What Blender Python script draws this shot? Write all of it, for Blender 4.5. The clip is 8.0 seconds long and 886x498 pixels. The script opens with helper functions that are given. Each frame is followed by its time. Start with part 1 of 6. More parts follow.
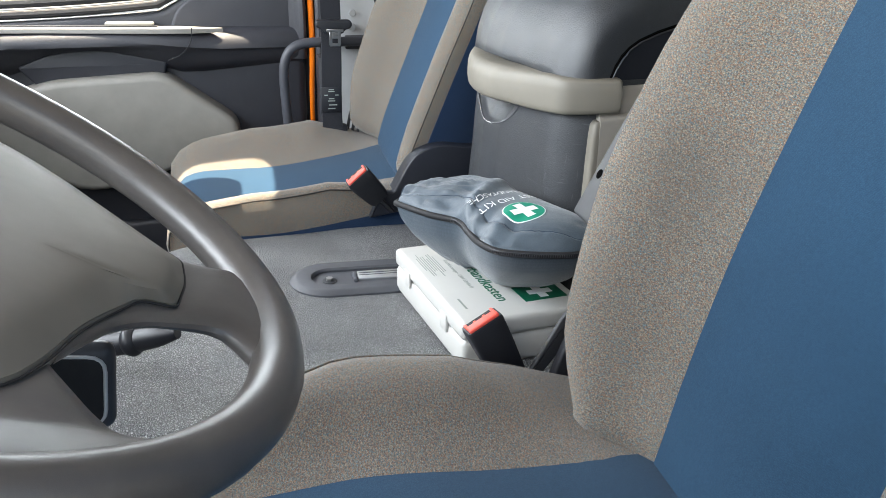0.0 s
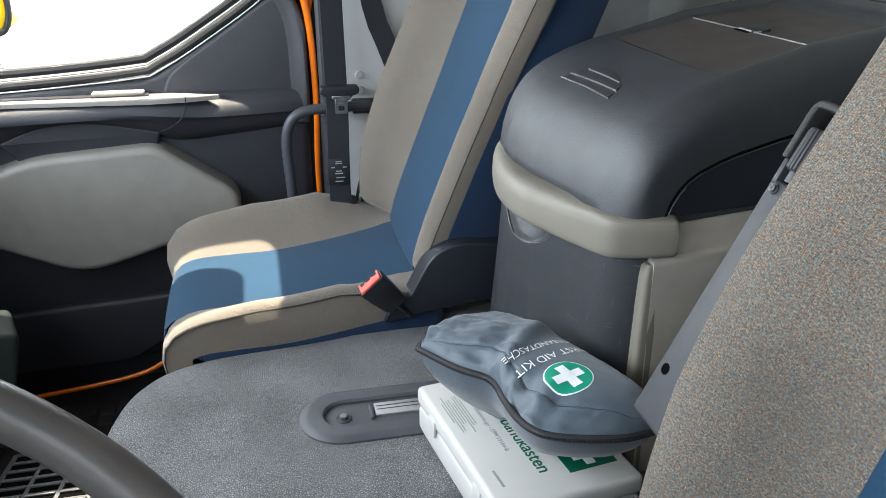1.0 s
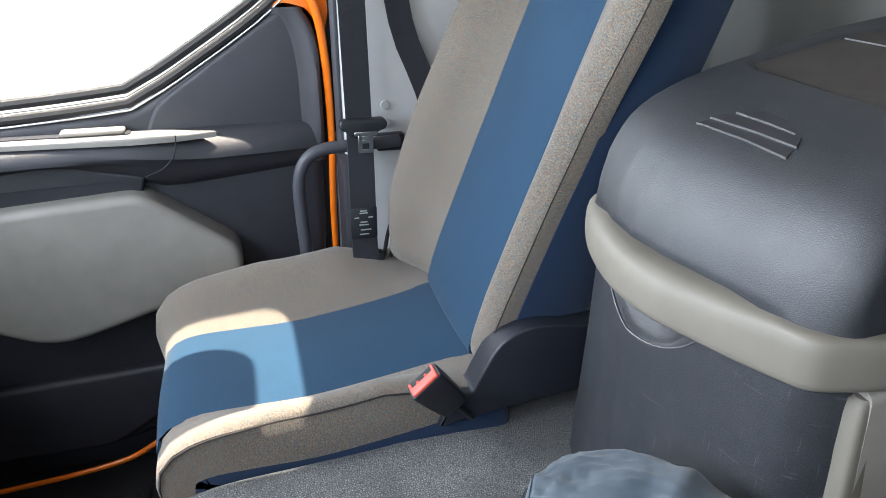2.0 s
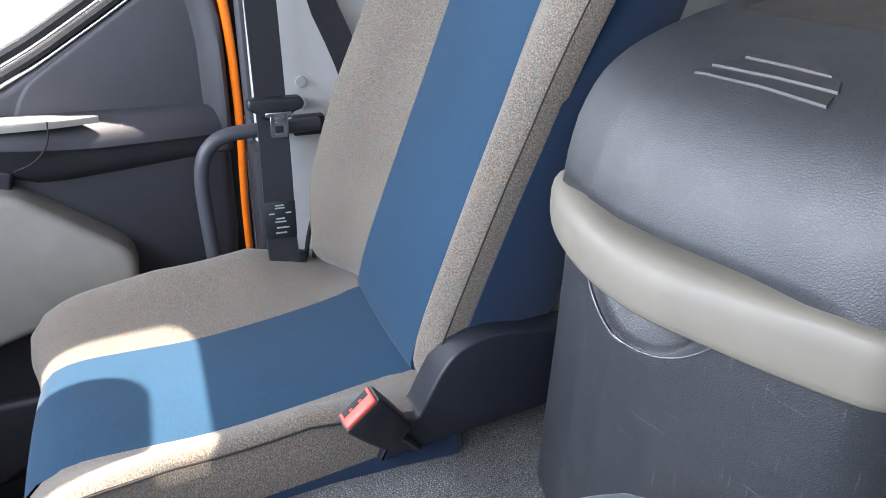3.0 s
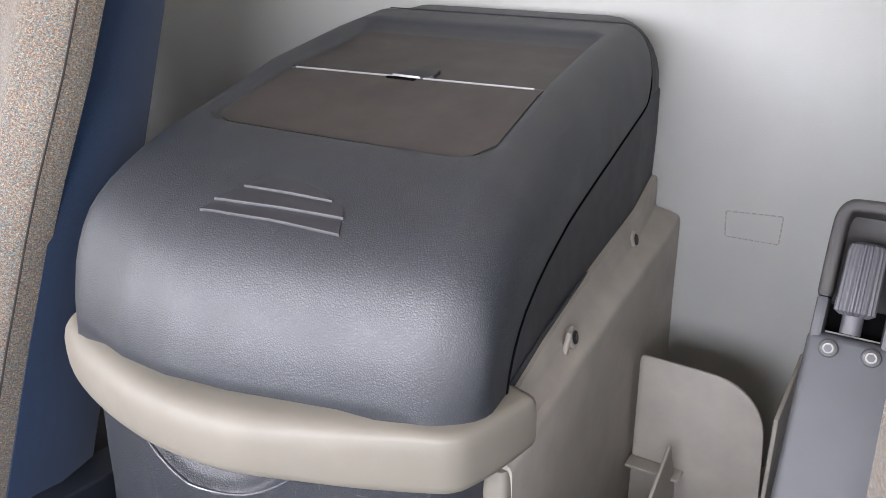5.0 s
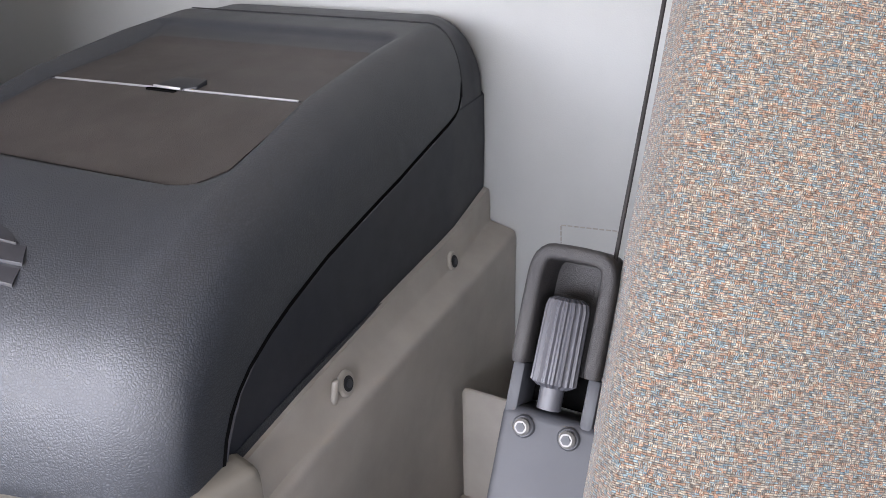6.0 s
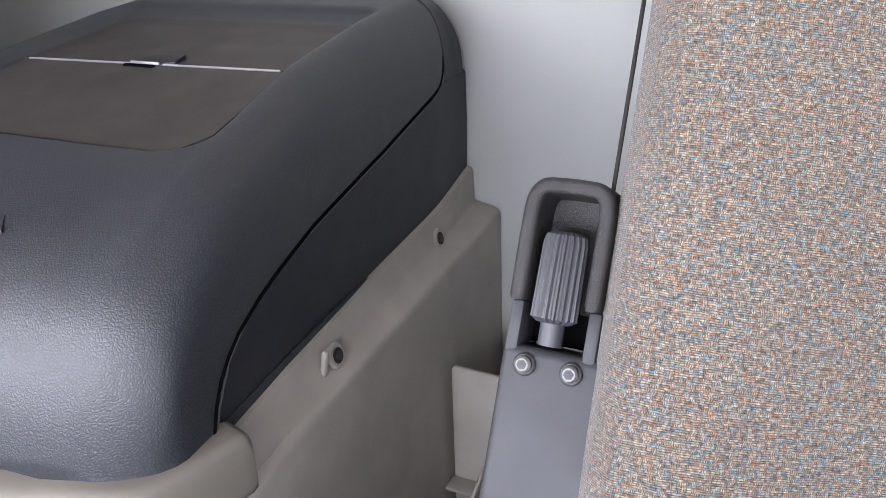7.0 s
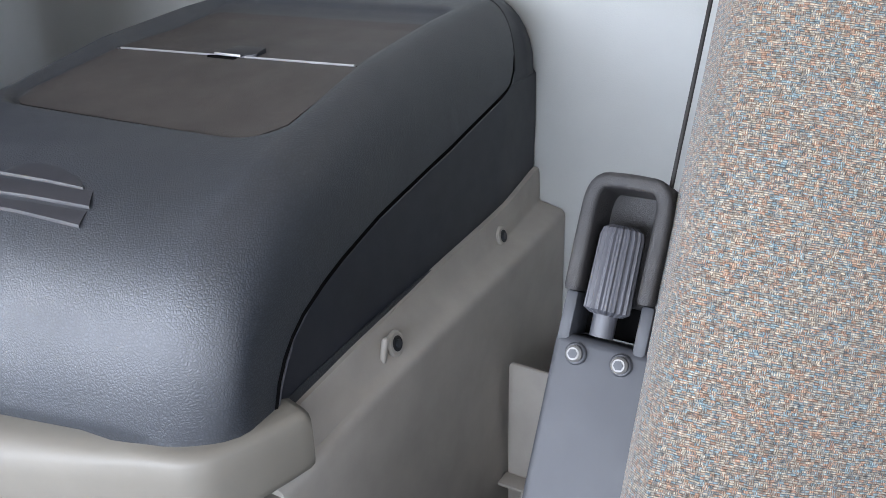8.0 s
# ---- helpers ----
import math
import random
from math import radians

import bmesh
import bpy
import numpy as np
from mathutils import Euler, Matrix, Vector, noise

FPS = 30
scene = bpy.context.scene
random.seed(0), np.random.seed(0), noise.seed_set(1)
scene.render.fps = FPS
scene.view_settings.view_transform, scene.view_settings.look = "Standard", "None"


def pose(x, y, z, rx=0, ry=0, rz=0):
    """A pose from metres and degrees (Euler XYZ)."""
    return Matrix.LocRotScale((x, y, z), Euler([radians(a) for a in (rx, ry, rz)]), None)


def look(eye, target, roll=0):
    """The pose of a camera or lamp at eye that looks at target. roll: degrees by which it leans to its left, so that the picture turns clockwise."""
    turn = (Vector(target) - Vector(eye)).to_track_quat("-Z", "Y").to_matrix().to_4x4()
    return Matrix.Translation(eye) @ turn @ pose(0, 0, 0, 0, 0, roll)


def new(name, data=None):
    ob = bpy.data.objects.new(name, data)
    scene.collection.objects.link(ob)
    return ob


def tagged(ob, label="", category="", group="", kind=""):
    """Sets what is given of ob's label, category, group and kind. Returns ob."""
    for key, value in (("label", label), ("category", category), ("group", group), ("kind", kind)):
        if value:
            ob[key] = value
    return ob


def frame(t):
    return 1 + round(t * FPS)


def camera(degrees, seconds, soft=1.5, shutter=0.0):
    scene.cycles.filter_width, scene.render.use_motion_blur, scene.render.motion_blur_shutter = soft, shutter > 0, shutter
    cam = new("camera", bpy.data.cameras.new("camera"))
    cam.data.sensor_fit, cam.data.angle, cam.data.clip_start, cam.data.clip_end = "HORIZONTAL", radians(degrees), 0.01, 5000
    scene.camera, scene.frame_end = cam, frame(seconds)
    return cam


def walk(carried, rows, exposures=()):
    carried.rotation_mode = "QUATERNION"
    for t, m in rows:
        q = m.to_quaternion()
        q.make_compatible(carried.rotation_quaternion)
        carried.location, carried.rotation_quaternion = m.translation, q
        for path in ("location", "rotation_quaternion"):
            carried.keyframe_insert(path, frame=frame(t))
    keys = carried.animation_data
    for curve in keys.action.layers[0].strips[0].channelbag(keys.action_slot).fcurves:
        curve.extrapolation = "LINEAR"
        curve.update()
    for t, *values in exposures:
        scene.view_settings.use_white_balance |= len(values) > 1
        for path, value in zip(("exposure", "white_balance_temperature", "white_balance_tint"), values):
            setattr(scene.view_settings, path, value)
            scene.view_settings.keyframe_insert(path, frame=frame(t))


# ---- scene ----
cam = camera(56.5, 8.0, soft=0.6)

PATH = [
    (0, (-0.095, -1.187, 0.95), (0.325, 0.622, 0.21), 1.4),
    (0.5, (-0.054, -1.044, 1.046), (0.351, 0.744, 0.246), 0.9),
    (1, (-0.078, -0.974, 1.095), (0.326, 0.82, 0.308), 0.2),
    (1.5, (-0.092, -0.859, 1.125), (0.341, 0.928, 0.339), -0.3),
    (1.7, (-0.122, -0.775, 1.111), (0.321, 1.012, 0.331), -0.3),
    (2.8, (-0.106, -0.463, 1.003), (0.438, 1.298, 0.228), 0.2),
    (3, (-0.087, -0.479, 0.997), (0.535, 1.256, 0.222), -0.1),
    (3.5, (-0.056, -0.515, 1.048), (0.682, 1.17, 0.262), -0.8),
    (4, (-0.102, -0.508, 1.072), (0.758, 1.118, 0.287), -0.8),
    (4.3, (-0.076, -0.502, 1.072), (0.999, 0.993, 0.291), -0.9),
    (4.5, (-0.051, -0.469, 1.075), (1.208, 0.86, 0.271), -0.8),
    (4.8, (-0.064, -0.415, 1.101), (1.399, 0.645, 0.243), -0.3),
    (5, (-0.09, -0.408, 1.097), (1.467, 0.556, 0.294), -1.1),
    (5.2, (-0.072, -0.417, 1.098), (1.513, 0.474, 0.266), -0.3),
    (6.3, (0.087, -0.508, 1.074), (1.695, 0.364, 0.266), -1.6),
    (6.5, (0.085, -0.499, 1.064), (1.699, 0.365, 0.26), -1.7),
    (7, (0.057, -0.491, 1.055), (1.693, 0.34, 0.257), -2.1),
    (7.5, (0.072, -0.487, 1.046), (1.719, 0.328, 0.255), -2.2),
    (8, (0.046, -0.501, 1.053), (1.607, 0.473, 0.269), -1.5),
]
walk(cam, [(t, look(eye, target, roll)) for t, eye, target, roll in PATH], [(0.0, 2.62, 6750, 6), (0.5, 2.22, 6500, 5), (1.0, 2.28, 6500, 5), (1.5, 2.42, 6450, 6), (3.0, 2.70, 6250, 11), (3.5, 2.90, 6450, 13), (4.5, 2.90, 6750, 16), (5.0, 2.88, 6850, 16), (6.5, 2.78, 6600, 18), (7.5, 2.68, 6450, 16), (8.0, 2.76, 6230, 12)])

from mathutils.bvhtree import BVHTree

# ---- world and light ----
world = bpy.data.worlds.new("sky")
scene.world = world
world.use_nodes = True
_n = world.node_tree.nodes
_sky = _n.new("ShaderNodeTexSky")
_sky.sky_type, _sky.sun_disc = "NISHITA", False
SUN_DIR = Vector((0.10, 0.20, 1.0)).normalized()      # towards the sun
_sky.sun_elevation = math.asin(SUN_DIR.z)
_sky.sun_rotation = math.atan2(SUN_DIR.x, SUN_DIR.y)
_bg = _n["Background"]
_bg.inputs[1].default_value = 0.05
world.node_tree.links.new(_sky.outputs[0], _bg.inputs[0])

sun_data = bpy.data.lights.new("sun", "SUN")
sun_data.energy, sun_data.angle, sun_data.color = 4.2, radians(0.5), (1.0, 0.86, 0.70)
sun = new("sun", sun_data)
sun.matrix_world = look(SUN_DIR * 20, (0, 0, 0))


def sky_panel(name, eye, target, w, h, watts, col):
    """Daylight that comes in by one of the cab's large openings."""
    la = bpy.data.lights.new(name, "AREA")
    la.shape, la.size, la.size_y, la.energy, la.color = "RECTANGLE", w, h, watts, col
    ob = new(name, la)
    ob.matrix_world = look(eye, target)


sky_panel("windscreen_daylight", (-1.24, 0.0, 1.24), (0.3, 0.0, 0.75), 1.9, 0.62, 12.4, (0.91, 0.97, 1.08))
sky_panel("driver_door_daylight", (-0.75, -1.40, 1.30), (-0.2, -0.5, 0.7), 1.1, 0.6, 1.7, (1.0, 0.985, 0.975))
sky_panel("passenger_window_daylight", (-0.52, 1.45, 1.08), (-0.30, -0.4, 0.75), 1.5, 0.65, 4.3, (0.95, 0.98, 1.05))

# ---- materials ----


class Nodes:
    """A small wrapper to write node materials in few lines."""

    def __init__(self, name, rough=0.5, metal=0.0, spec=0.5):
        self.m = bpy.data.materials.new(name)
        self.m.use_nodes = True
        self.t = self.m.node_tree
        self.b = self.t.nodes["Principled BSDF"]
        self.b.inputs["Roughness"].default_value = rough
        self.b.inputs["Metallic"].default_value = metal
        self.b.inputs["Specular IOR Level"].default_value = spec
        self.tc = self.t.nodes.new("ShaderNodeTexCoord")

    def n(self, kind, **kw):
        nd = self.t.nodes.new("ShaderNode" + kind)
        for k, v in kw.items():
            if k in nd.inputs:
                nd.inputs[k].default_value = v
            elif k == "op":
                nd.operation = v
            elif k == "feature":
                nd.feature = v
            elif k == "blend":
                nd.data_type, nd.blend_type = "RGBA", v
        return nd

    def ln(self, a, b):
        self.t.links.new(a, b)

    def noise(self, scale, detail=3.0, uv=False, rough=0.55):
        nd = self.n("TexNoise", Scale=scale, Detail=detail, Roughness=rough)
        self.ln(self.tc.outputs["UV" if uv else "Object"], nd.inputs["Vector"])
        return nd.outputs["Fac"]

    def ramp(self, fac, stops):
        nd = self.n("ValToRGB")
        els = nd.color_ramp.elements
        while len(els) < len(stops):
            els.new(0.5)
        for e, (p, c) in zip(els, stops):
            e.position, e.color = p, (*c, 1)
        self.ln(fac, nd.inputs[0])
        return nd

    def mixc(self, fac, a, b, blend="MIX"):
        nd = self.n("Mix", blend=blend)
        for src, i in ((fac, 0), (a, 6), (b, 7)):
            if isinstance(src, (int, float)):
                nd.inputs[i].default_value = src
            elif isinstance(src, tuple):
                nd.inputs[i].default_value = (*src, 1)
            else:
                self.ln(src, nd.inputs[i])
        return nd.outputs[2]

    def bump(self, height, strength, dist):
        nd = self.n("Bump", Strength=strength, Distance=dist)
        self.ln(height, nd.inputs["Height"])
        if self.b.inputs["Normal"].is_linked:
            self.ln(self.b.inputs["Normal"].links[0].from_socket, nd.inputs["Normal"])
        self.ln(nd.outputs[0], self.b.inputs["Normal"])

    def color(self, c):
        if isinstance(c, tuple):
            self.b.inputs["Base Color"].default_value = (*c, 1)
        else:
            self.ln(c, self.b.inputs["Base Color"])

    def rough(self, fac, lo, hi):
        nd = self.n("MapRange")
        nd.inputs[3].default_value, nd.inputs[4].default_value = lo, hi
        self.ln(fac, nd.inputs[0])
        self.ln(nd.outputs[0], self.b.inputs["Roughness"])


def plain(name, col, rough=0.5, metal=0.0, var=0.15, scale=18.0, bump=0.0, bscale=900.0, bdist=0.0004, spec=0.5):
    """Paint or plastic: a base colour that drifts a little, uneven gloss and a fine skin."""
    k = Nodes(name, rough, metal, spec)
    f = k.noise(scale, 5.0)
    r = k.ramp(f, [(0.3, tuple(c * (1 - var) for c in col)), (0.7, tuple(min(1, c * (1 + var)) for c in col))])
    k.color(r.outputs[0])
    k.rough(k.noise(scale * 3, 4.0), rough * 0.85, min(1, rough * 1.15))
    if bump:
        k.bump(k.noise(bscale, 2.0), bump, bdist)
    return k.m


def grained(name, col, rough, cell, strength, dist, dust=0.0, var=0.12, crack=0.5, spec=0.5, scratch=0.0, line=0.28):
    """Moulded plastic with a leather grain; dust lies on it in patches."""
    k = Nodes(name, rough, 0.0, spec)
    warp = k.n("TexNoise", Scale=cell * 0.35, Detail=2.0)
    k.ln(k.tc.outputs["Object"], warp.inputs["Vector"])
    add = k.n("VectorMath", op="MULTIPLY_ADD")
    add.inputs[1].default_value = (1.6 / cell,) * 3
    k.ln(warp.outputs["Color"], add.inputs[0])
    k.ln(k.tc.outputs["Object"], add.inputs[2])
    v = k.n("TexVoronoi", feature="DISTANCE_TO_EDGE", Scale=cell)
    k.ln(add.outputs[0], v.inputs["Vector"])
    e = k.n("MapRange")
    e.inputs[1].default_value, e.inputs[2].default_value = 0.0, line
    k.ln(v.outputs["Distance"], e.inputs[0])
    f = k.noise(9.0, 6.0)
    base = k.ramp(f, [(0.3, tuple(c * (1 - var) for c in col)), (0.7, tuple(c * (1 + var) for c in col))]).outputs[0]
    if dust:
        d = k.ramp(k.noise(26.0, 8.0, rough=0.7), [(0.42, (0, 0, 0)), (0.75, (dust, dust, dust))]).outputs[0]
        base = k.mixc(d, base, (0.30, 0.27, 0.23))
    for ang, sc in ((0.5, (24.0, 420.0, 30.0)), (-0.9, (30.0, 22.0, 380.0))) if scratch else ():
        mp = k.n("Mapping")
        mp.inputs["Rotation"].default_value = (ang, ang * 0.7, ang * 0.4)
        mp.inputs["Scale"].default_value = sc
        k.ln(k.tc.outputs["Object"], mp.inputs["Vector"])
        nz = k.n("TexNoise", Scale=1.0, Detail=1.0)
        k.ln(mp.outputs[0], nz.inputs["Vector"])
        sm = k.ramp(nz.outputs["Fac"], [(0.715, (0, 0, 0)), (0.765, (scratch,) * 3)]).outputs[0]
        base = k.mixc(sm, base, (0.26, 0.26, 0.27))
    pit = k.mixc(crack, (1.0, 1.0, 1.0), e.outputs[0], "MULTIPLY")
    k.color(k.mixc(1.0, base, pit, "MULTIPLY"))
    k.rough(k.noise(30.0, 6.0), rough * 0.85, rough * 1.2)
    k.bump(e.outputs[0], strength, dist)
    k.bump(k.noise(cell * 1.1, 2.0), strength * 0.6, dist * 0.8)
    return k.m


def woven(name, tones, cell, strength=0.5, long=1.6, stain=0.0, sheen=0.25, rough=0.95, spec=0.15):
    """Woven upholstery: threads of several tones in a grid, by the cloth's own coordinates in metres."""
    k = Nodes(name, rough, spec=spec)
    k.b.inputs["Sheen Weight"].default_value = sheen
    k.b.inputs["Sheen Roughness"].default_value = 0.5
    mp = k.n("Mapping")
    mp.inputs["Scale"].default_value = (1 / (cell * long), 1 / cell, 1)
    k.ln(k.tc.outputs["UV"], mp.inputs["Vector"])
    wob = k.n("TexNoise", Scale=1.3, Detail=1.0)
    k.ln(mp.outputs[0], wob.inputs["Vector"])
    ad = k.n("VectorMath", op="MULTIPLY_ADD")
    ad.inputs[1].default_value = (1.6, 1.6, 0)
    k.ln(wob.outputs["Color"], ad.inputs[0])
    k.ln(mp.outputs[0], ad.inputs[2])
    fl = k.n("VectorMath", op="FLOOR")
    k.ln(ad.outputs[0], fl.inputs[0])
    wn = k.n("TexWhiteNoise")
    k.ln(fl.outputs[0], wn.inputs["Vector"])
    n = len(tones)
    cr = k.ramp(wn.outputs["Value"], [(i / n, c) for i, c in enumerate(tones)])
    cr.color_ramp.interpolation = "CONSTANT"
    fr = k.n("VectorMath", op="FRACTION")
    k.ln(ad.outputs[0], fr.inputs[0])
    sb = k.n("VectorMath", op="SUBTRACT")
    sb.inputs[1].default_value = (0.5, 0.5, 0)
    k.ln(fr.outputs[0], sb.inputs[0])
    lenv = k.n("VectorMath", op="LENGTH")
    k.ln(sb.outputs[0], lenv.inputs[0])
    hgt = k.n("MapRange")
    hgt.inputs[1].default_value, hgt.inputs[2].default_value = 0.62, 0.2
    k.ln(lenv.outputs["Value"], hgt.inputs[0])
    col = k.mixc(0.35, cr.outputs[0], hgt.outputs[0], "MULTIPLY")
    soft = k.ramp(k.noise(7.0, 5.0), [(0.3, (0.86, 0.86, 0.86)), (0.7, (1.0, 1.0, 1.0))]).outputs[0]
    col = k.mixc(1.0, col, soft, "MULTIPLY")
    if stain:
        s = k.ramp(k.noise(5.0, 6.0, rough=0.65), [(0.55, (0, 0, 0)), (0.72, (stain,) * 3)]).outputs[0]
        col = k.mixc(s, col, (0.10, 0.085, 0.07))
    k.color(col)
    k.bump(hgt.outputs[0], strength, cell * 0.5)
    return k.m




def tweed(name, pitch, pale, deep, stain=0.0):
    """Basket-woven tweed: short pale threads, lying either way, over a darker ground."""
    k = Nodes(name, 0.95, spec=0.1)
    k.b.inputs["Sheen Weight"].default_value = 0.2
    cell = pitch * 2
    mp = k.n("Mapping")
    mp.inputs["Scale"].default_value = (1 / cell, 1 / cell, 1)
    k.ln(k.tc.outputs["UV"], mp.inputs["Vector"])
    wob = k.n("TexNoise", Scale=0.5, Detail=2.0)
    k.ln(mp.outputs[0], wob.inputs["Vector"])
    ad = k.n("VectorMath", op="MULTIPLY_ADD")
    ad.inputs[1].default_value = (0.5, 0.5, 0)
    k.ln(wob.outputs["Color"], ad.inputs[0])
    k.ln(mp.outputs[0], ad.inputs[2])
    # every row of threads starts at its own place, so that the dashes never line up
    raw = k.n("SeparateXYZ")
    k.ln(ad.outputs[0], raw.inputs[0])
    twice = k.n("Math", op="MULTIPLY")
    twice.inputs[1].default_value = 2.0
    k.ln(raw.outputs[1], twice.inputs[0])
    row = k.n("Math", op="FLOOR")
    k.ln(twice.outputs[0], row.inputs[0])
    start = k.n("TexWhiteNoise")
    start.noise_dimensions = "1D"
    k.ln(row.outputs[0], start.inputs["W"])
    across = k.n("Math", op="ADD")
    k.ln(raw.outputs[0], across.inputs[0])
    k.ln(start.outputs["Value"], across.inputs[1])
    sep = k.n("CombineXYZ")
    k.ln(across.outputs[0], sep.inputs[0])
    k.ln(twice.outputs[0], sep.inputs[1])
    fl = k.n("VectorMath", op="FLOOR")
    k.ln(sep.outputs[0], fl.inputs[0])
    wn = k.n("TexWhiteNoise")
    k.ln(fl.outputs[0], wn.inputs["Vector"])
    way = k.n("Math", op="GREATER_THAN")
    way.inputs[1].default_value = 0.28
    k.ln(wn.outputs["Value"], way.inputs[0])
    pick = k.n("Mix")
    pick.data_type = "FLOAT"
    for src, i in ((way.outputs[0], 0), (across.outputs[0], 2), (raw.outputs[1], 3)):
        k.ln(src, pick.inputs[i])
    tw = k.n("Math", op="MULTIPLY")
    tw.inputs[1].default_value = 2.0
    k.ln(pick.outputs[0], tw.inputs[0])
    pp = k.n("Math", op="PINGPONG")
    pp.inputs[1].default_value = 0.5
    k.ln(tw.outputs[0], pp.inputs[0])
    thr = k.n("MapRange")
    thr.inputs[1].default_value, thr.inputs[2].default_value, thr.inputs[3].default_value, thr.inputs[4].default_value = 0.04, 0.30, 0.0, 1.0
    k.ln(pp.outputs[0], thr.inputs[0])
    end = k.n("Math", op="PINGPONG")
    end.inputs[1].default_value = 0.5
    k.ln(across.outputs[0], end.inputs[0])
    gap = k.n("MapRange")
    gap.inputs[1].default_value, gap.inputs[2].default_value, gap.inputs[3].default_value = 0.02, 0.16, 0.42
    k.ln(end.outputs[0], gap.inputs[0])
    thr0 = thr
    thr = k.n("Math", op="MULTIPLY")
    k.ln(thr0.outputs[0], thr.inputs[0])
    k.ln(gap.outputs[0], thr.inputs[1])
    hf = k.n("VectorMath", op="ADD")
    hf.inputs[1].default_value = (31.0, 17.0, 0.0)
    k.ln(fl.outputs[0], hf.inputs[0])
    wn2 = k.n("TexWhiteNoise")
    k.ln(hf.outputs[0], wn2.inputs["Vector"])
    hi = k.ramp(wn2.outputs["Value"], [(i / len(pale), c) for i, c in enumerate(pale)])
    lo = k.ramp(wn.outputs["Color"], [(i / len(deep), c) for i, c in enumerate(deep)])
    hi.color_ramp.interpolation = lo.color_ramp.interpolation = "CONSTANT"
    col = k.mixc(thr.outputs[0], lo.outputs[0], hi.outputs[0])
    fleck = k.n("TexVoronoi", Scale=1.5)
    k.ln(ad.outputs[0], fleck.inputs["Vector"])
    col = k.mixc(1.0, col, k.ramp(fleck.outputs["Color"], [(0.0, (0.72, 0.70, 0.70)), (0.22, (0.86, 0.90, 0.96)), (0.42, (1.06, 0.98, 0.92)), (0.60, (0.95, 0.94, 0.94)), (0.82, (1.18, 1.16, 1.14)), (1.0, (0.80, 0.78, 0.79))]).outputs[0], "MULTIPLY")
    knot = k.n("TexNoise", Scale=1.3, Detail=1.0)
    k.ln(mp.outputs[0], knot.inputs["Vector"])
    col = k.mixc(1.0, col, k.ramp(knot.outputs["Fac"], [(0.36, (0.70, 0.70, 0.71)), (0.50, (1.02, 1.02, 1.01)), (0.66, (1.28, 1.27, 1.25))]).outputs[0], "MULTIPLY")
    slub = k.n("TexNoise", Scale=0.75, Detail=2.0, Roughness=0.7)
    k.ln(mp.outputs[0], slub.inputs["Vector"])
    col = k.mixc(1.0, col, k.ramp(slub.outputs["Fac"], [(0.36, (0.76, 0.76, 0.76)), (0.50, (0.98, 0.98, 0.98)), (0.64, (1.22, 1.22, 1.20))]).outputs[0], "MULTIPLY")
    soft = k.ramp(k.noise(7.0, 5.0), [(0.3, (0.86, 0.86, 0.86)), (0.7, (1.0, 1.0, 1.0))]).outputs[0]
    col = k.mixc(1.0, col, soft, "MULTIPLY")
    if stain:
        f = k.ramp(k.noise(5.0, 6.0, rough=0.65), [(0.55, (0, 0, 0)), (0.72, (stain,) * 3)]).outputs[0]
        col = k.mixc(f, col, (0.10, 0.085, 0.07))
        # one worn, greasy patch on the driver's bolster
        at = k.n("Mapping")
        at.inputs["Location"].default_value = (-0.30 / 0.085, 0.51 / 0.085, -0.725 / 0.085)
        at.inputs["Scale"].default_value = (1 / 0.085,) * 3
        k.ln(k.tc.outputs["Object"], at.inputs["Vector"])
        ball = k.n("TexGradient")
        ball.gradient_type = "SPHERICAL"
        k.ln(at.outputs[0], ball.inputs["Vector"])
        rag = k.n("Math", op="MULTIPLY")
        k.ln(ball.outputs["Fac"], rag.inputs[0])
        k.ln(k.noise(30.0, 4.0), rag.inputs[1])
        g = k.ramp(rag.outputs[0], [(0.08, (0, 0, 0)), (0.40, (0.32, 0.32, 0.32))]).outputs[0]
        col = k.mixc(g, col, (0.075, 0.068, 0.060))
    k.color(col)
    k.bump(thr.outputs[0], 0.45, pitch * 0.4)
    return k.m


M_GREY = tweed("grey_tweed_cloth", 0.00088, [(0.285, 0.256, 0.200), (0.240, 0.222, 0.182), (0.155, 0.205, 0.214), (0.250, 0.168, 0.120), (0.165, 0.153, 0.130)],
               [(0.150, 0.078, 0.056), (0.086, 0.073, 0.061), (0.064, 0.088, 0.107), (0.132, 0.084, 0.060), (0.056, 0.049, 0.045)], stain=0.12)
M_PIPE = plain("dark_piping", (0.018, 0.016, 0.015), 0.9)
M_BLUE = woven("blue_cloth", [(0.018, 0.057, 0.109), (0.020, 0.062, 0.117), (0.016, 0.052, 0.102)], 0.0010, 0.22, 1.0, sheen=0.10)
M_NAVY = woven("navy_side_cloth", [(0.010, 0.030, 0.076), (0.012, 0.035, 0.086)], 0.0008, 0.3, 1.0)
M_BODY = grained("scuffed_dark_plastic", (0.025, 0.029, 0.036), 0.46, 520.0, 0.22, 0.0009, dust=0.035, crack=0.5, spec=0.7, scratch=0.22)
M_CONSOLE = grained("dark_grained_plastic", (0.0255, 0.030, 0.0375), 0.50, 500.0, 0.21, 0.0009, dust=0.02, crack=0.5, spec=0.85, scratch=0.05)
M_TRAY = grained("dark_tray_plastic", (0.054, 0.045, 0.041), 0.52, 800.0, 0.3, 0.0004, dust=0.10)
M_BLACK = plain("smooth_black_plastic", (0.012, 0.013, 0.017), 0.45, var=0.2, bump=0.08)
M_RIB = plain("smooth_dark_plastic", (0.032, 0.032, 0.036), 0.42, var=0.1)
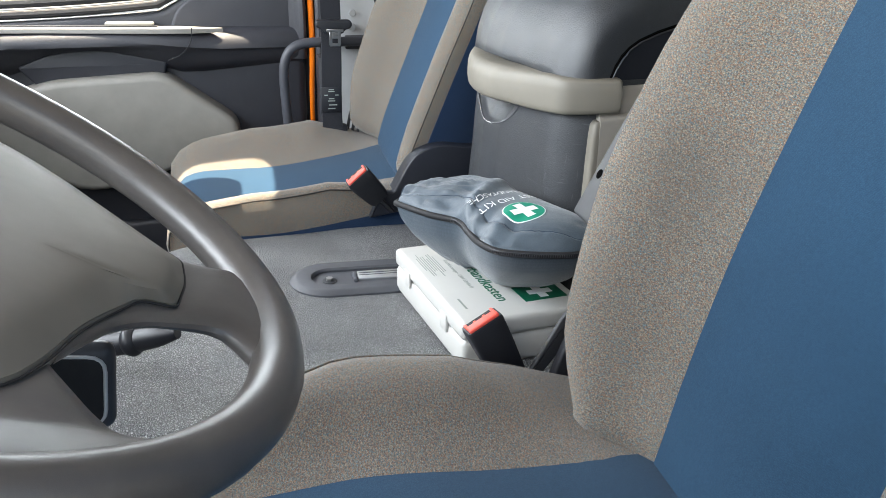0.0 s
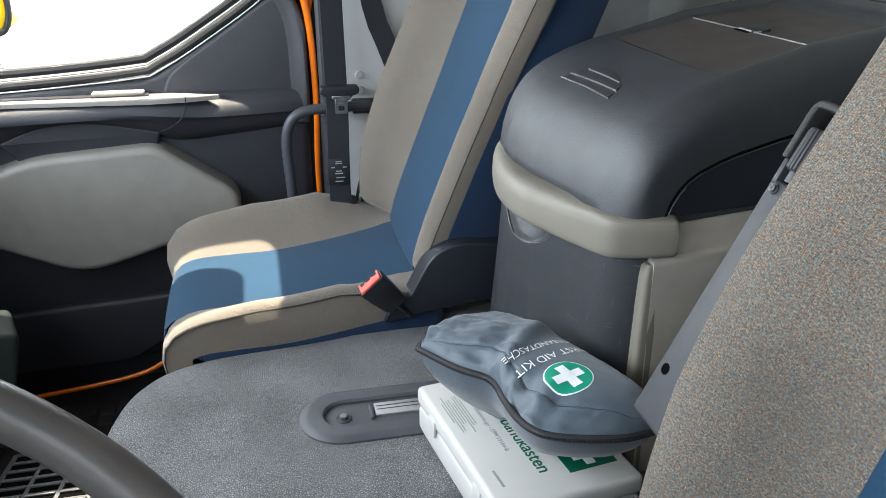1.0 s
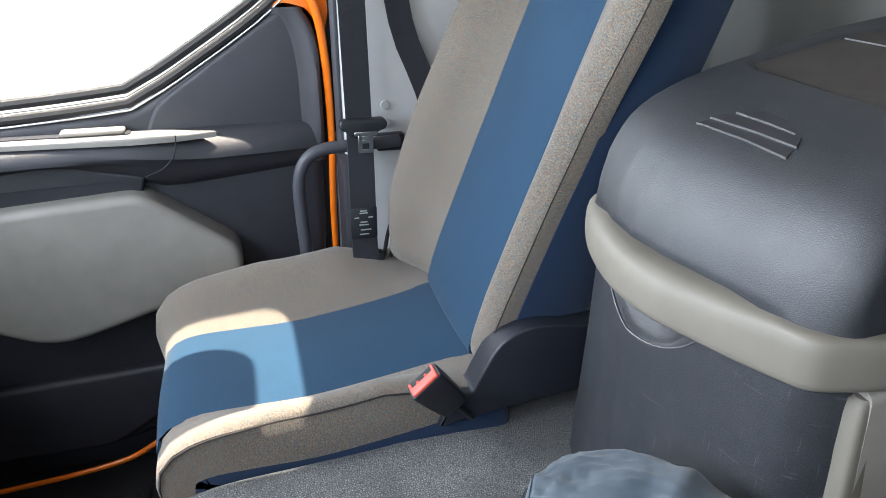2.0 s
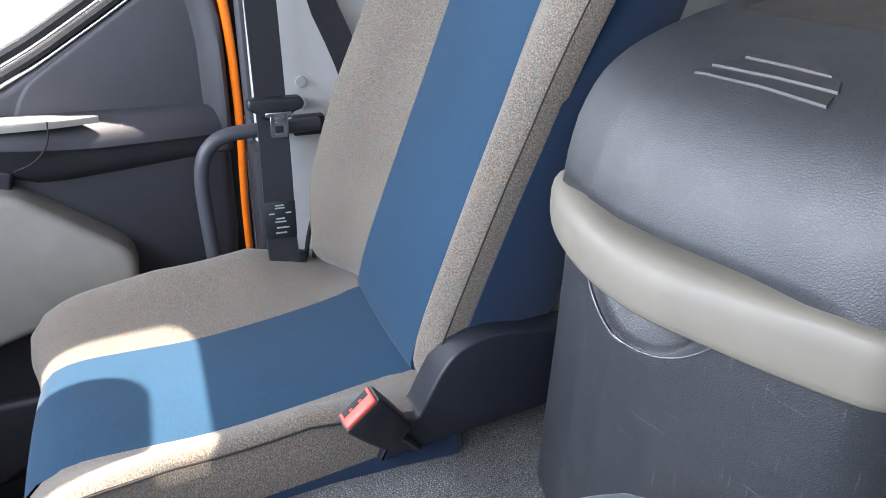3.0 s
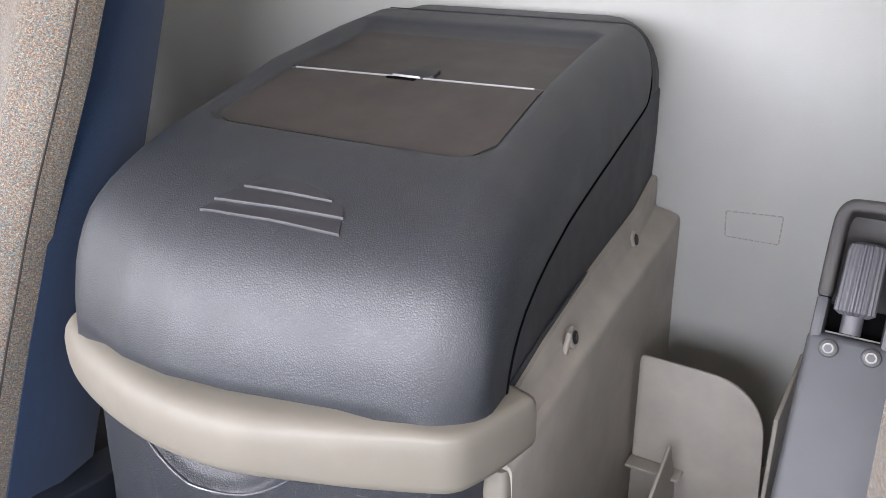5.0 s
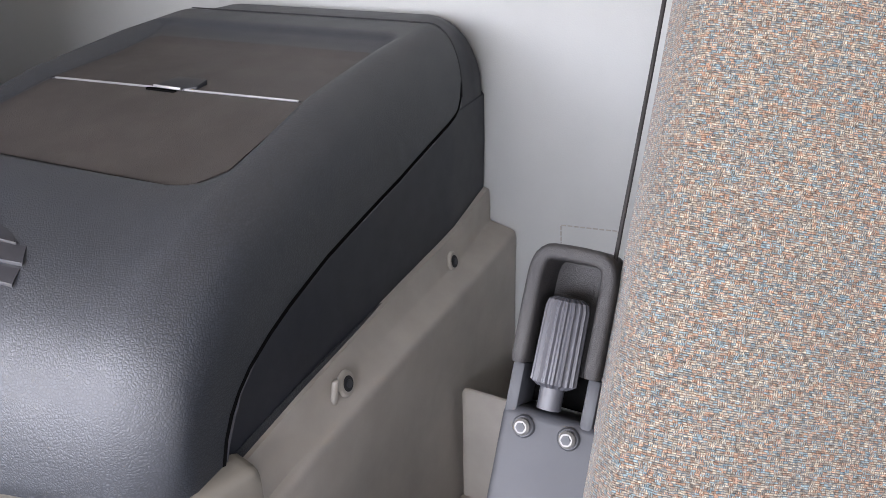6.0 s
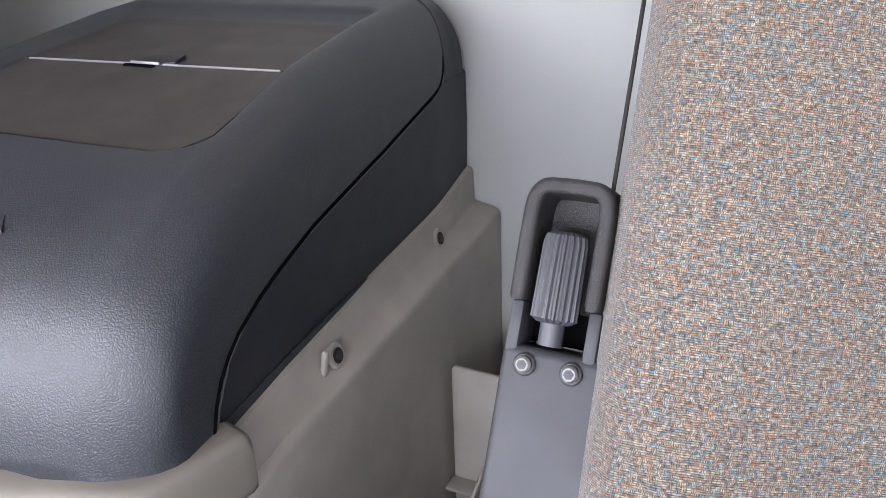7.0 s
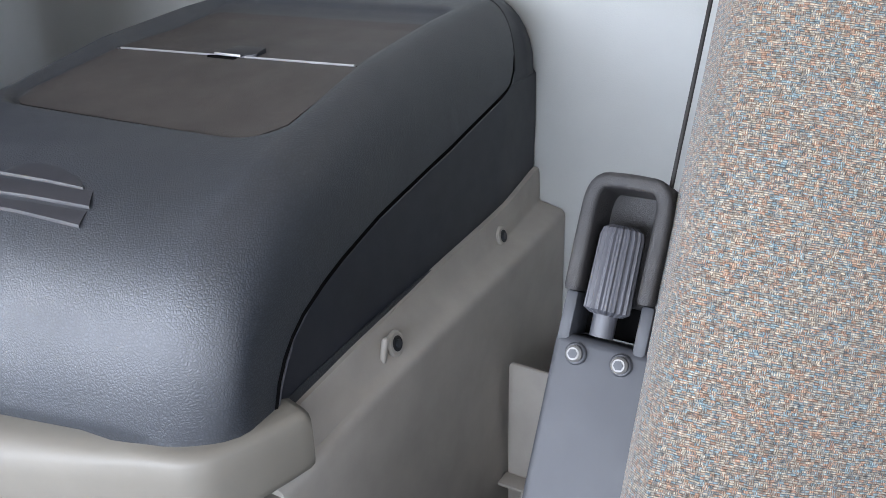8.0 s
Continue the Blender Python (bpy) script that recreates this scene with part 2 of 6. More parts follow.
# lighter plastic: paints the glint on the cover's edge, also the finger pull's rim
M_LIGHT_EDGE = plain("light_edge_plastic", (0.085, 0.085, 0.095), 0.25, var=0.1, spec=0.9)
# near-black without gloss, paints the shade inside gaps, holes and slots
M_GAP_SHADE = plain("gap_shade", (0.004, 0.004, 0.004), 1.0, spec=0.0)
M_HINGE = plain("hinge_glint_latch_metal", (0.42, 0.42, 0.42), 0.4, 0.6, var=0.15)
M_SIDE = plain("smooth_side_plastic", (0.010, 0.012, 0.019), 0.48, var=0.12, bump=0.10, bscale=1200.0, spec=0.5)
M_TRIM = plain("beige_trim_plastic", (0.172, 0.157, 0.129), 0.55, var=0.06, bump=0.12, bscale=500.0)
M_BASE = plain("grey_beige_plastic", (0.35, 0.325, 0.287), 0.55, var=0.10, bump=0.15, bscale=600.0)
M_MAT = grained("grey_rubber_mat", (0.58, 0.59, 0.605), 0.33, 340.0, 0.95, 0.0036, dust=0.05, var=0.30, crack=0.88, spec=0.8, line=0.42)
M_PLATE = plain("dark_grey_moulding", (0.066, 0.070, 0.080), 0.5, var=0.12, bump=0.2, bscale=700.0)
M_DOOR = grained("dark_door_plastic", (0.028, 0.030, 0.040), 0.5, 900.0, 0.25, 0.0003, dust=0.03)
M_DOORTOP = grained("door_top_plastic", (0.040, 0.041, 0.051), 0.58, 900.0, 0.25, 0.0003)
M_INSERT = plain("beige_door_insert", (0.215, 0.205, 0.186), 0.5, var=0.08, bump=0.15, bscale=500.0)
M_WALL = plain("light_grey_lining", (0.395, 0.402, 0.386), 0.85, var=0.05, scale=6.0, bump=0.5, bscale=700.0, bdist=0.0006)
M_CEIL = plain("beige_roof_lining", (0.30, 0.265, 0.225), 0.9, var=0.05, bump=0.3)
M_PILLAR = plain("pale_grey_pillar", (0.50, 0.505, 0.51), 0.6, var=0.05, bump=0.2)
M_ORANGE = plain("orange_paint", (0.78, 0.17, 0.008), 0.22, var=0.08, spec=0.6)
M_YELLOW = plain("yellow_paint", (0.85, 0.48, 0.01), 0.3, var=0.05)
M_RUBBER = plain("black_rubber", (0.012, 0.012, 0.014), 0.7, var=0.2, bump=0.2)
M_WEB = woven("belt_webbing", [(0.022, 0.023, 0.029), (0.030, 0.031, 0.038)], 0.0012, 0.5, 1.0)
M_STEEL = plain("bright_steel", (0.33, 0.33, 0.33), 0.45, 1.0, var=0.1)
M_BOLT = plain("dull_zinc", (0.16, 0.157, 0.15), 0.45, 0.4, var=0.2, scale=300.0)
M_ALU = plain("brushed_aluminium", (0.60, 0.60, 0.60), 0.42, 1.0, var=0.1)
M_FRAME = plain("grey_painted_steel", (0.030, 0.032, 0.037), 0.55, var=0.08, bump=0.08, bscale=400.0)
M_HOUS = grained("dark_adjuster_plastic", (0.026, 0.025, 0.026), 0.5, 2000.0, 0.4, 0.0003, dust=0.1)
M_KNOB = plain("grey_ribbed_plastic", (0.055, 0.056, 0.064), 0.42, var=0.1)
M_TUBE = plain("dark_tube_coating", (0.046, 0.048, 0.058), 0.5, var=0.1, bump=0.1)
M_VENT = plain("grey_vent_plastic", (0.09, 0.094, 0.10), 0.5, var=0.1)
M_RED = plain("red_button_plastic", (0.80, 0.10, 0.07), 0.4, var=0.08)
M_WHITE = plain("white_box_plastic", (0.52, 0.515, 0.49), 0.42, var=0.04, scale=9.0, bump=0.1, bscale=300.0)
M_GREEN = plain("green_print", (0.0, 0.10, 0.05), 0.5, var=0.06)
M_BADGE = plain("green_badge", (0.0, 0.26, 0.16), 0.55, var=0.06)
M_PRINTW = plain("white_print", (0.80, 0.82, 0.83), 0.6, var=0.03)
M_PRINTG = plain("grey_print", (0.30, 0.33, 0.30), 0.6, var=0.1)
M_BAG = woven("slate_nylon", [(0.068, 0.096, 0.124), (0.077, 0.106, 0.134), (0.061, 0.088, 0.116)], 0.0006, 0.2, 1.0, rough=0.48, spec=0.5)
M_BAGDARK = woven("dark_slate_nylon", [(0.035, 0.055, 0.085), (0.045, 0.065, 0.095)], 0.0006, 0.2, 1.0)
M_WHEEL = grained("grey_wheel_skin", (0.088, 0.081, 0.078), 0.30, 1500.0, 0.12, 0.0002, dust=0.12, crack=0.25)
M_HUB = plain("grey_hub_plastic", (0.145, 0.133, 0.112), 0.55, var=0.08, bump=0.1)
M_GREENBLK = plain("green_black_plastic", (0.010, 0.018, 0.016), 0.6, var=0.2, bump=0.1)
M_CONCRETE = plain("pale_concrete", (0.34, 0.33, 0.31), 0.9, var=0.15, scale=0.6, bump=0.3, bscale=40.0, bdist=0.01)


def glass(name, tint=(0.96, 0.98, 0.97)):
    k = Nodes(name, 0.0)
    k.color(tint)
    k.b.inputs["Transmission Weight"].default_value = 1.0
    k.b.inputs["IOR"].default_value = 1.02
    return k.m


M_GLASS = glass("window_glass")

# ---- mesh helpers ----


def finish(name, bm, mat, parent=None, label="", sharp=38.0, recalc=True):
    if recalc:
        bmesh.ops.recalc_face_normals(bm, faces=bm.faces)
    lim = radians(sharp)
    for f in bm.faces:
        f.smooth = True
    for e in bm.edges:
        e.smooth = len(e.link_faces) == 2 and e.calc_face_angle(0.0) < lim
    me = bpy.data.meshes.new(name)
    bm.to_mesh(me)
    bm.free()
    if mat is not None:
        me.materials.append(mat)
    ob = new(name, me)
    if parent is not None:
        ob.parent = parent
    if label:
        ob["label"] = label
    return ob


def part(name, bm, mat, parent, label="", sharp=38.0):
    return finish(name, bm, mat, parent, label, sharp)


def thing(name, label, category, group="", kind=""):
    return tagged(new(name), label, category, group, kind)


def loft(rings, cap=True, closed=True, bm=None):
    """A skin over rings of equally many points; cloth coordinates in metres go along and round it."""
    bm = bm or bmesh.new()
    uv = bm.loops.layers.uv.verify()
    vs = [[bm.verts.new(p) for p in r] for r in rings]
    m = len(rings[0])
    us = []
    for r in rings:
        a = [0.0]
        for i in range(m):
            a.append(a[-1] + (Vector(r[(i + 1) % m]) - Vector(r[i])).length)
        us.append(a)
    mid = m // 4
    vv = [0.0]
    for i in range(len(rings) - 1):
        vv.append(vv[-1] + (Vector(rings[i + 1][mid]) - Vector(rings[i][mid])).length)
    for i in range(len(rings) - 1):
        for j in range(m if closed else m - 1):
            k = (j + 1) % m
            f = bm.faces.new((vs[i][j], vs[i][k], vs[i + 1][k], vs[i + 1][j]))
            for lp, (a, b) in zip(f.loops, ((i, j), (i, j + 1), (i + 1, j + 1), (i + 1, j))):
                lp[uv].uv = (us[a][b], vv[a])
    if cap and closed:
        for r in (vs[0], vs[-1]):
            f = bm.faces.new(r)
            for lp in f.loops:
                lp[uv].uv = (lp.vert.co.y, lp.vert.co.z)
    return bm


def smooth_line(pts, n):
    """n points of a Catmull-Rom curve through pts, evenly along it."""
    p = [Vector(q) for q in pts]
    p = [p[0] * 2 - p[1]] + p + [p[-1] * 2 - p[-2]]
    fine = []
    for i in range(1, len(p) - 2):
        for s in range(16):
            t = s / 16
            a, b, c, d = p[i - 1], p[i], p[i + 1], p[i + 2]
            fine.append(0.5 * (2 * b + (c - a) * t + (2 * a - 5 * b + 4 * c - d) * t * t + (3 * b - 3 * c + d - a) * t ** 3))
    fine.append(p[-2])
    acc = [0.0]
    for i in range(len(fine) - 1):
        acc.append(acc[-1] + (fine[i + 1] - fine[i]).length)
    out, j = [], 0
    for k in range(n):
        s = acc[-1] * k / (n - 1)
        while j < len(acc) - 2 and acc[j + 1] < s:
            j += 1
        w = 0 if acc[j + 1] == acc[j] else (s - acc[j]) / (acc[j + 1] - acc[j])
        out.append(fine[j].lerp(fine[j + 1], w))
    return out


def tube(pts, r, seg=10, n=None, closed=False, bm=None, flat=1.0, up=Vector((0, 0, 1))):
    """A round (or flattened) rod along a line of points."""
    p = [Vector(q) for q in pts] if n is None else smooth_line(pts, n)
    rings = []
    m = len(p)
    for i, c in enumerate(p):
        t = (p[(i + 1) % m] - p[i - 1]) if closed else (p[min(i + 1, m - 1)] - p[max(i - 1, 0)])
        t.normalize()
        a = t.cross(up)
        if a.length < 1e-3:
            a = t.cross(Vector((1, 0, 0)))
        a.normalize()
        b = a.cross(t)
        rr = r(i / max(1, m - 1)) if callable(r) else r
        rings.append([c + a * (rr * math.cos(2 * math.pi * j / seg)) + b * (rr * flat * math.sin(2 * math.pi * j / seg)) for j in range(seg)])
    if closed:
        rings.append(rings[0])
        bm = loft(rings, cap=False, bm=bm)
        bmesh.ops.remove_doubles(bm, verts=bm.verts, dist=1e-6)
        return bm
    return loft(rings, bm=bm)


def rbox(c, size, r=0.004, seg=2, m=None, bm=None):
    """A box with rounded edges."""
    b2 = bmesh.new()
    bmesh.ops.create_cube(b2, size=1.0)
    bmesh.ops.scale(b2, vec=Vector(size), verts=b2.verts)
    if r > 0:
        bmesh.ops.bevel(b2, geom=b2.edges[:], offset=min(r, min(size) * 0.49), segments=seg, profile=0.5, affect="EDGES")
    mat = (Matrix.Translation(c) if m is None else m)
    b2.transform(mat)
    uv = b2.loops.layers.uv.verify()
    for f in b2.faces:
        ax = max(range(3), key=lambda i: abs(f.normal[i]))
        o = [i for i in range(3) if i != ax]
        for lp in f.loops:
            lp[uv].uv = (lp.vert.co[o[0]], lp.vert.co[o[1]])
    if bm is None:
        return b2
    tmp = bpy.data.meshes.new("tmp")
    b2.to_mesh(tmp)
    b2.free()
    bm.from_mesh(tmp)
    bpy.data.meshes.remove(tmp)
    return bm


def cyl(c, r, h, axis=(0, 0, 1), seg=20, bevel=0.0, r2=None, bm=None):
    """A turned disc or rod with eased rims; c is the middle of its foot."""
    c, ax = Vector(c), Vector(axis).normalized()
    a = ax.orthogonal().normalized()
    b = ax.cross(a)
    r2 = r if r2 is None else r2
    prof = [(r - bevel, 0.0), (r, bevel), (r2, h - bevel), (r2 - bevel, h)] if bevel else [(r, 0.0), (r2, h)]
    return loft([[c + ax * z + (a * math.cos(2 * math.pi * j / seg) + b * math.sin(2 * math.pi * j / seg)) * q for j in range(seg)] for q, z in prof], bm=bm)


def slab(outline, lo, hi, bevel=0.0):
    """A plate from a plan outline [(x, y)] between two heights, with an eased upper rim."""
    def inset(d):
        n = len(outline)
        out = []
        for i in range(n):
            p, q, s = Vector(outline[i - 1]), Vector(outline[i]), Vector(outline[(i + 1) % n])
            e1, e2 = (q - p).normalized(), (s - q).normalized()
            nrm = (Vector((-e1.y, e1.x)) + Vector((-e2.y, e2.x)))
            nrm = nrm.normalized() if nrm.length > 1e-6 else Vector((-e1.y, e1.x))
            out.append(q + nrm * d)
        return out
    rings = [[(p[0], p[1], lo) for p in outline]]
    if bevel:
        for k in range(4):
            a = k / 3 * math.pi / 2
            rings.append([(p.x, p.y, hi - bevel + bevel * math.sin(a)) for p in inset(bevel * (1 - math.cos(a)))])
    else:
        rings.append([(p[0], p[1], hi) for p in outline])
    return loft(rings)


def rrect(x0, x1, y0, y1, r, seg=6):
    """A rectangle with rounded corners, anticlockwise."""
    out = []
    for cx, cy, a0 in ((x1 - r, y1 - r, 0), (x0 + r, y1 - r, 90), (x0 + r, y0 + r, 180), (x1 - r, y0 + r, 270)):
        for k in range(seg + 1):
            a = radians(a0 + 90 * k / seg)
            out.append((cx + r * math.cos(a), cy + r * math.sin(a)))
    return out


def lerp_tab(tab, x):
    """A value read off a table of (position, value)."""
    if x <= tab[0][0]:
        return tab[0][1]
    for (a, u), (b, v) in zip(tab, tab[1:]):
        if x <= b:
            return u + (v - u) * (x - a) / (b - a)
    return tab[-1][1]


def letters(text, size, m, mat, parent, name="lettering", depth=0.0003):
    cu = bpy.data.curves.new(name, "FONT")
    cu.body, cu.size, cu.extrude = text, size, depth
    cu.align_x, cu.align_y = "CENTER", "CENTER"
    tmp = new("tmp_text", cu)
    me = bpy.data.meshes.new_from_object(tmp.evaluated_get(bpy.context.evaluated_depsgraph_get()))
    bpy.data.objects.remove(tmp)
    me.transform(m)
    me.materials.clear()
    me.materials.append(mat)
    ob = new(name, me)
    ob.parent = parent
    return ob

# ---- the cab: shell, openings, ground ----


def wall_box(name, x0, x1, y0, y1, z0, z1, mat, label="", r=0.0):
    ob = finish(name, rbox(((x0 + x1) / 2, (y0 + y1) / 2, (z0 + z1) / 2), (x1 - x0, y1 - y0, z1 - z0), r), mat)
    return tagged(ob, label, "", "", "structure")


REAR = 0.83
ROOF = 1.55
wall_box("floor", -1.35, 0.90, -1.08, 0.92, -0.06, 0.0, M_RUBBER, "black rubber cab floor")
wall_box("wall_rear", REAR, 0.90, -1.08, 0.98, 0.0, ROOF, M_WALL, "pale grey lined rear wall of the cab")
wall_box("wall_front", -1.42, -1.35, -1.08, 0.98, -0.06, 0.95, M_DOOR, "dark lower front wall of the cab")
wall_box("wall_front_header", -1.05, -0.98, -1.08, 0.98, 1.40, ROOF, M_PILLAR, "pale header over the windscreen")
wall_box("wall_side_rear", 0.055, REAR, 0.87, 0.92, -0.06, ROOF, M_PILLAR, "pale grey side wall behind the door")
wall_box("wall_driver_rear", 0.46, REAR, -1.08, -1.04, -0.06, ROOF, M_PILLAR, "pale grey side wall behind the driver")

wall_box("wall_door_outer", -1.35, 0.055, 0.905, 0.925, -0.06, 0.70, M_DOOR, "dark outer skin of the door")

# unseen wall, added to block low daylight from the driver's side
wall_box("wall_driver_blocker", -1.35, 0.46, -1.08, -1.05, -0.06, 0.70, M_DOOR, "dark wall added low on the driver's side to keep daylight out")

# unseen roof, its opening cut to shape the sun on the passenger seat
HX0, HX1, HY0, HY1 = -0.55, 0.045, 0.448, 0.822
roof = bmesh.new()
outer = [(-1.05, -1.08), (0.90, -1.08), (0.90, 0.955), (-1.05, 0.955)]
inner = rrect(HX0, HX1, HY0, HY1, 0.045, 6)
roof.loops.layers.uv.verify()
lay = {}
for z in (ROOF, ROOF + 0.05):
    o = [roof.verts.new((*p, z)) for p in outer]
    i = [roof.verts.new((*p, z)) for p in inner]
    es = [roof.edges.new((a, b)) for ring in (o, i) for a, b in zip(ring, ring[1:] + ring[:1])]
    bmesh.ops.triangle_fill(roof, use_beauty=True, edges=es)
    lay[z] = (o, i)
for k in (0, 1):
    a, b = lay[ROOF][k], lay[ROOF + 0.05][k]
    for j in range(len(a)):
        roof.faces.new((a[j], a[(j + 1) % len(a)], b[(j + 1) % len(b)], b[j]))
tagged(finish("ceiling", roof, M_CEIL), "pale cab ceiling with an opening cut for the sun patch", "", "", "structure")

# unseen panel added on struts, to throw the dark blob inside the sun patch
hatch = thing("sun_patch_blocker", "panel added over the roof opening to shade part of the sun patch", "hatch")
part("panel", slab(rrect(-0.58, -0.010, 0.520, 0.750, 0.075, 6), 1.68, 1.70, 0.004), M_DOOR, hatch)
for hx in (-0.5, -0.2):
    part("strut", tube([(hx, 0.5, ROOF + 0.05), (hx, 0.56, 1.685)], 0.005, 8), M_STEEL, hatch)

ground = bmesh.new()
for p in ((-400, -400, -1.25), (400, -400, -1.25), (400, 400, -1.25), (-400, 400, -1.25)):
    ground.verts.new(p)
ground.faces.new(ground.verts)
tagged(finish("ground", ground, M_CONCRETE), "pale sunlit concrete yard", "", "", "structure")

# ---- passenger door ----
door = thing("door_1", "closed passenger door with dark panel and beige pocket insert", "door", kind="structure")


def side_plate(outline, y0, y1, bevel=0.006, lean=None):
    """A plate in the plane of the door, outline in (x, z), its inner face at y0."""
    def inset(d):
        n = len(outline)
        out = []
        for i in range(n):
            p, q, s = Vector(outline[i - 1]), Vector(outline[i]), Vector(outline[(i + 1) % n])
            e1, e2 = (q - p).normalized(), (s - q).normalized()
            nr = Vector((-e1.y, e1.x)) + Vector((-e2.y, e2.x))
            nr = nr.normalized() if nr.length > 1e-6 else Vector((-e1.y, e1.x))
            out.append(q + nr * d)
        return out
    rings = [[(p[0], y1, p[1]) for p in outline]]
    for k in range(5):
        a = k / 4 * math.pi / 2
        rings.append([(p.x, y0 + bevel * (1 - math.sin(a)), p.y) for p in inset(bevel * (1 - math.cos(a)))])
    return loft(rings)


def ccw(pts):
    a = sum(p[0] * q[1] - q[0] * p[1] for p, q in zip(pts, pts[1:] + pts[:1]))
    return pts if a > 0 else pts[::-1]


def round_poly(pts, r, seg=4):
    """A polygon whose corners are rounded by the radius r (or one per corner)."""
    out = []
    n = len(pts)
    for i in range(n):
        p, q, s = Vector(pts[i - 1]), Vector(pts[i]), Vector(pts[(i + 1) % n])
        rr = r[i] if isinstance(r, (list, tuple)) else r
        a = q + (p - q).normalized() * min(rr, (p - q).length * 0.45)
        b = q + (s - q).normalized() * min(rr, (s - q).length * 0.45)
        for k in range(seg + 1):
            t = k / seg
            out.append(tuple((1 - t) ** 2 * a + 2 * t * (1 - t) * q + t * t * b))
    return ccw(out)


DY = 0.845
# the main panel below the window, up to the rear triangle
main = round_poly([(-1.15, 0.05), (-0.36, 0.075), (-0.02, 0.30), (0.026, 0.45), (0.026, 0.87), (-0.02, 0.925),
                   (-0.30, 0.745), (-1.15, 0.70)], [0.02, 0.08, 0.1, 0.05, 0.03, 0.03, 0.03, 0.01])
part("panel", side_plate(main, DY, 0.90, 0.02), M_DOOR, door)
# lower kick panel, a shallow step
kick = round_poly([(-1.1, 0.07), (-0.42, 0.085), (-0.22, 0.20), (-0.20, 0.26), (-1.1, 0.21)], 0.03)
part("kick_panel", side_plate(kick, DY - 0.022, DY + 0.01, 0.012), M_DOOR, door)
# rear upper triangle with its recessed grip
tri = round_poly([(-0.295, 0.66), (0.022, 0.655), (0.022, 0.87), (-0.022, 0.915), (-0.262, 0.752)], [0.02, 0.02, 0.03, 0.03, 0.03])
part("corner_panel", side_plate(tri, DY - 0.005, DY + 0.01, 0.008), M_DOORTOP, door)
# swelling shoulder below the window: a long rounded moulding
sh = []
for t in range(25):
    x = -1.1 + 1.12 * t / 24
    k = min(1.0, (0.022 - x) / 0.30)
    top = 0.700 + 0.02 * (x + 0.2) * (x < -0.2)
    prot = 0.068 * (0.25 + 0.75 * max(0.0, k) ** 0.6)
    low = lerp_tab([(-1.1, 0.615), (-0.62, 0.622), (-0.54, 0.655), (-0.43, 0.664), (-0.31, 0.640), (-0.25, 0.622), (0.0, 0.645)], x)
    up = min(1.0, max(0.0, (x + 0.27) / 0.09))
    sh.append([(x, DY + 0.004, top + 0.012), (x, DY - prot * 0.10, top + 0.0115), (x, DY - prot * 0.45, top + 0.010 - 0.006 * up), (x, DY - prot * 0.88, top - 0.014 * up), (x, DY - prot, top - 0.022 - 0.014 * up),
               (x, DY - prot * 0.85, (top + low) / 2), (x, DY - prot * 0.45, low), (x, DY + 0.004, low - 0.02)])
part("shoulder", loft([[tuple(p) for p in smooth_line(r, 20)] for r in sh]), M_DOORTOP, door)
ridge = []
for k in range(22):
    z = 0.635 + 0.275 * k / 21
    d = lerp_tab([(0.635, 0.006), (0.67, 0.018), (0.70, 0.022), (0.78, 0.020), (0.86, 0.015), (0.91, 0.004)], z)
    xl = lerp_tab([(0.635, 0.004), (0.70, 0.004), (0.80, 0.003), (0.85, -0.003), (0.88, -0.012), (0.91, -0.028)], z)
    xr = lerp_tab([(0.635, 0.028), (0.84, 0.028), (0.88, 0.018), (0.91, 0.0)], z)
    ridge.append([tuple(p) for p in smooth_line([(xl - 0.030, DY + 0.004, z), (xl - 0.012, DY - 0.0055, z), (xl, DY - 0.006 - d * 0.25, z), ((xl + xr) / 2 - 0.002, DY - 0.005 - d * 0.85, z), (xr - 0.004, DY - 0.005 - d, z), (xr + 0.002, DY - d * 0.5, z), (xr + 0.002, DY + 0.012, z)], 18)])
part("corner_ridge", loft(ridge), M_DOORTOP, door)
# pull recess, a dark scoop under the shoulder
scoop = round_poly([(-0.61, 0.625), (-0.533, 0.657), (-0.431, 0.666), (-0.288, 0.636), (-0.30, 0.590), (-0.56, 0.570)], [0.01, 0.04, 0.05, 0.008, 0.01, 0.01])
part("pull_recess", side_plate(scoop, DY - 0.030, DY, 0.006), M_DOOR, door)
# beige pocket insert, proud of the panel
ins = round_poly([(-0.75, 0.53), (-0.545, 0.598), (-0.298, 0.615), (-0.137, 0.50), (-0.137, 0.44), (-0.34, 0.375), (-0.48, 0.335), (-0.75, 0.46)],
                 [0.02, 0.03, 0.03, 0.03, 0.03, 0.1, 0.06, 0.02])
part("pocket_insert", side_plate(ins, DY - 0.070, DY + 0.01, 0.016), M_INSERT, door)
# window surround: stacked seals and bright strips that follow the lower edge of the glass
sill = [(-1.15, 0.722), (-0.60, 0.742), (-0.33, 0.762), (-0.285, 0.775), (-0.20, 0.823), (-0.05, 0.925), (0.03, 1.02)]


def sill_line(off, y):
    return [(x - off * 0.25, y, z + off) for x, z in sill]


part("window_seal", tube(sill_line(0.015, 0.868), 0.0095, 8, 40), M_RUBBER, door, "black rubber window seal")
part("window_trim", tube(sill_line(0.004, 0.858), 0.0026, 8, 40), M_ALU, door, "bright window trim strip")
part("window_trim", tube(sill_line(-0.007, 0.852), 0.0085, 8, 40), M_RUBBER, door, "black rubber strip")
part("window_trim", tube(sill_line(-0.018, 0.846), 0.0020, 8, 40), M_ALU, door, "bright window trim strip")
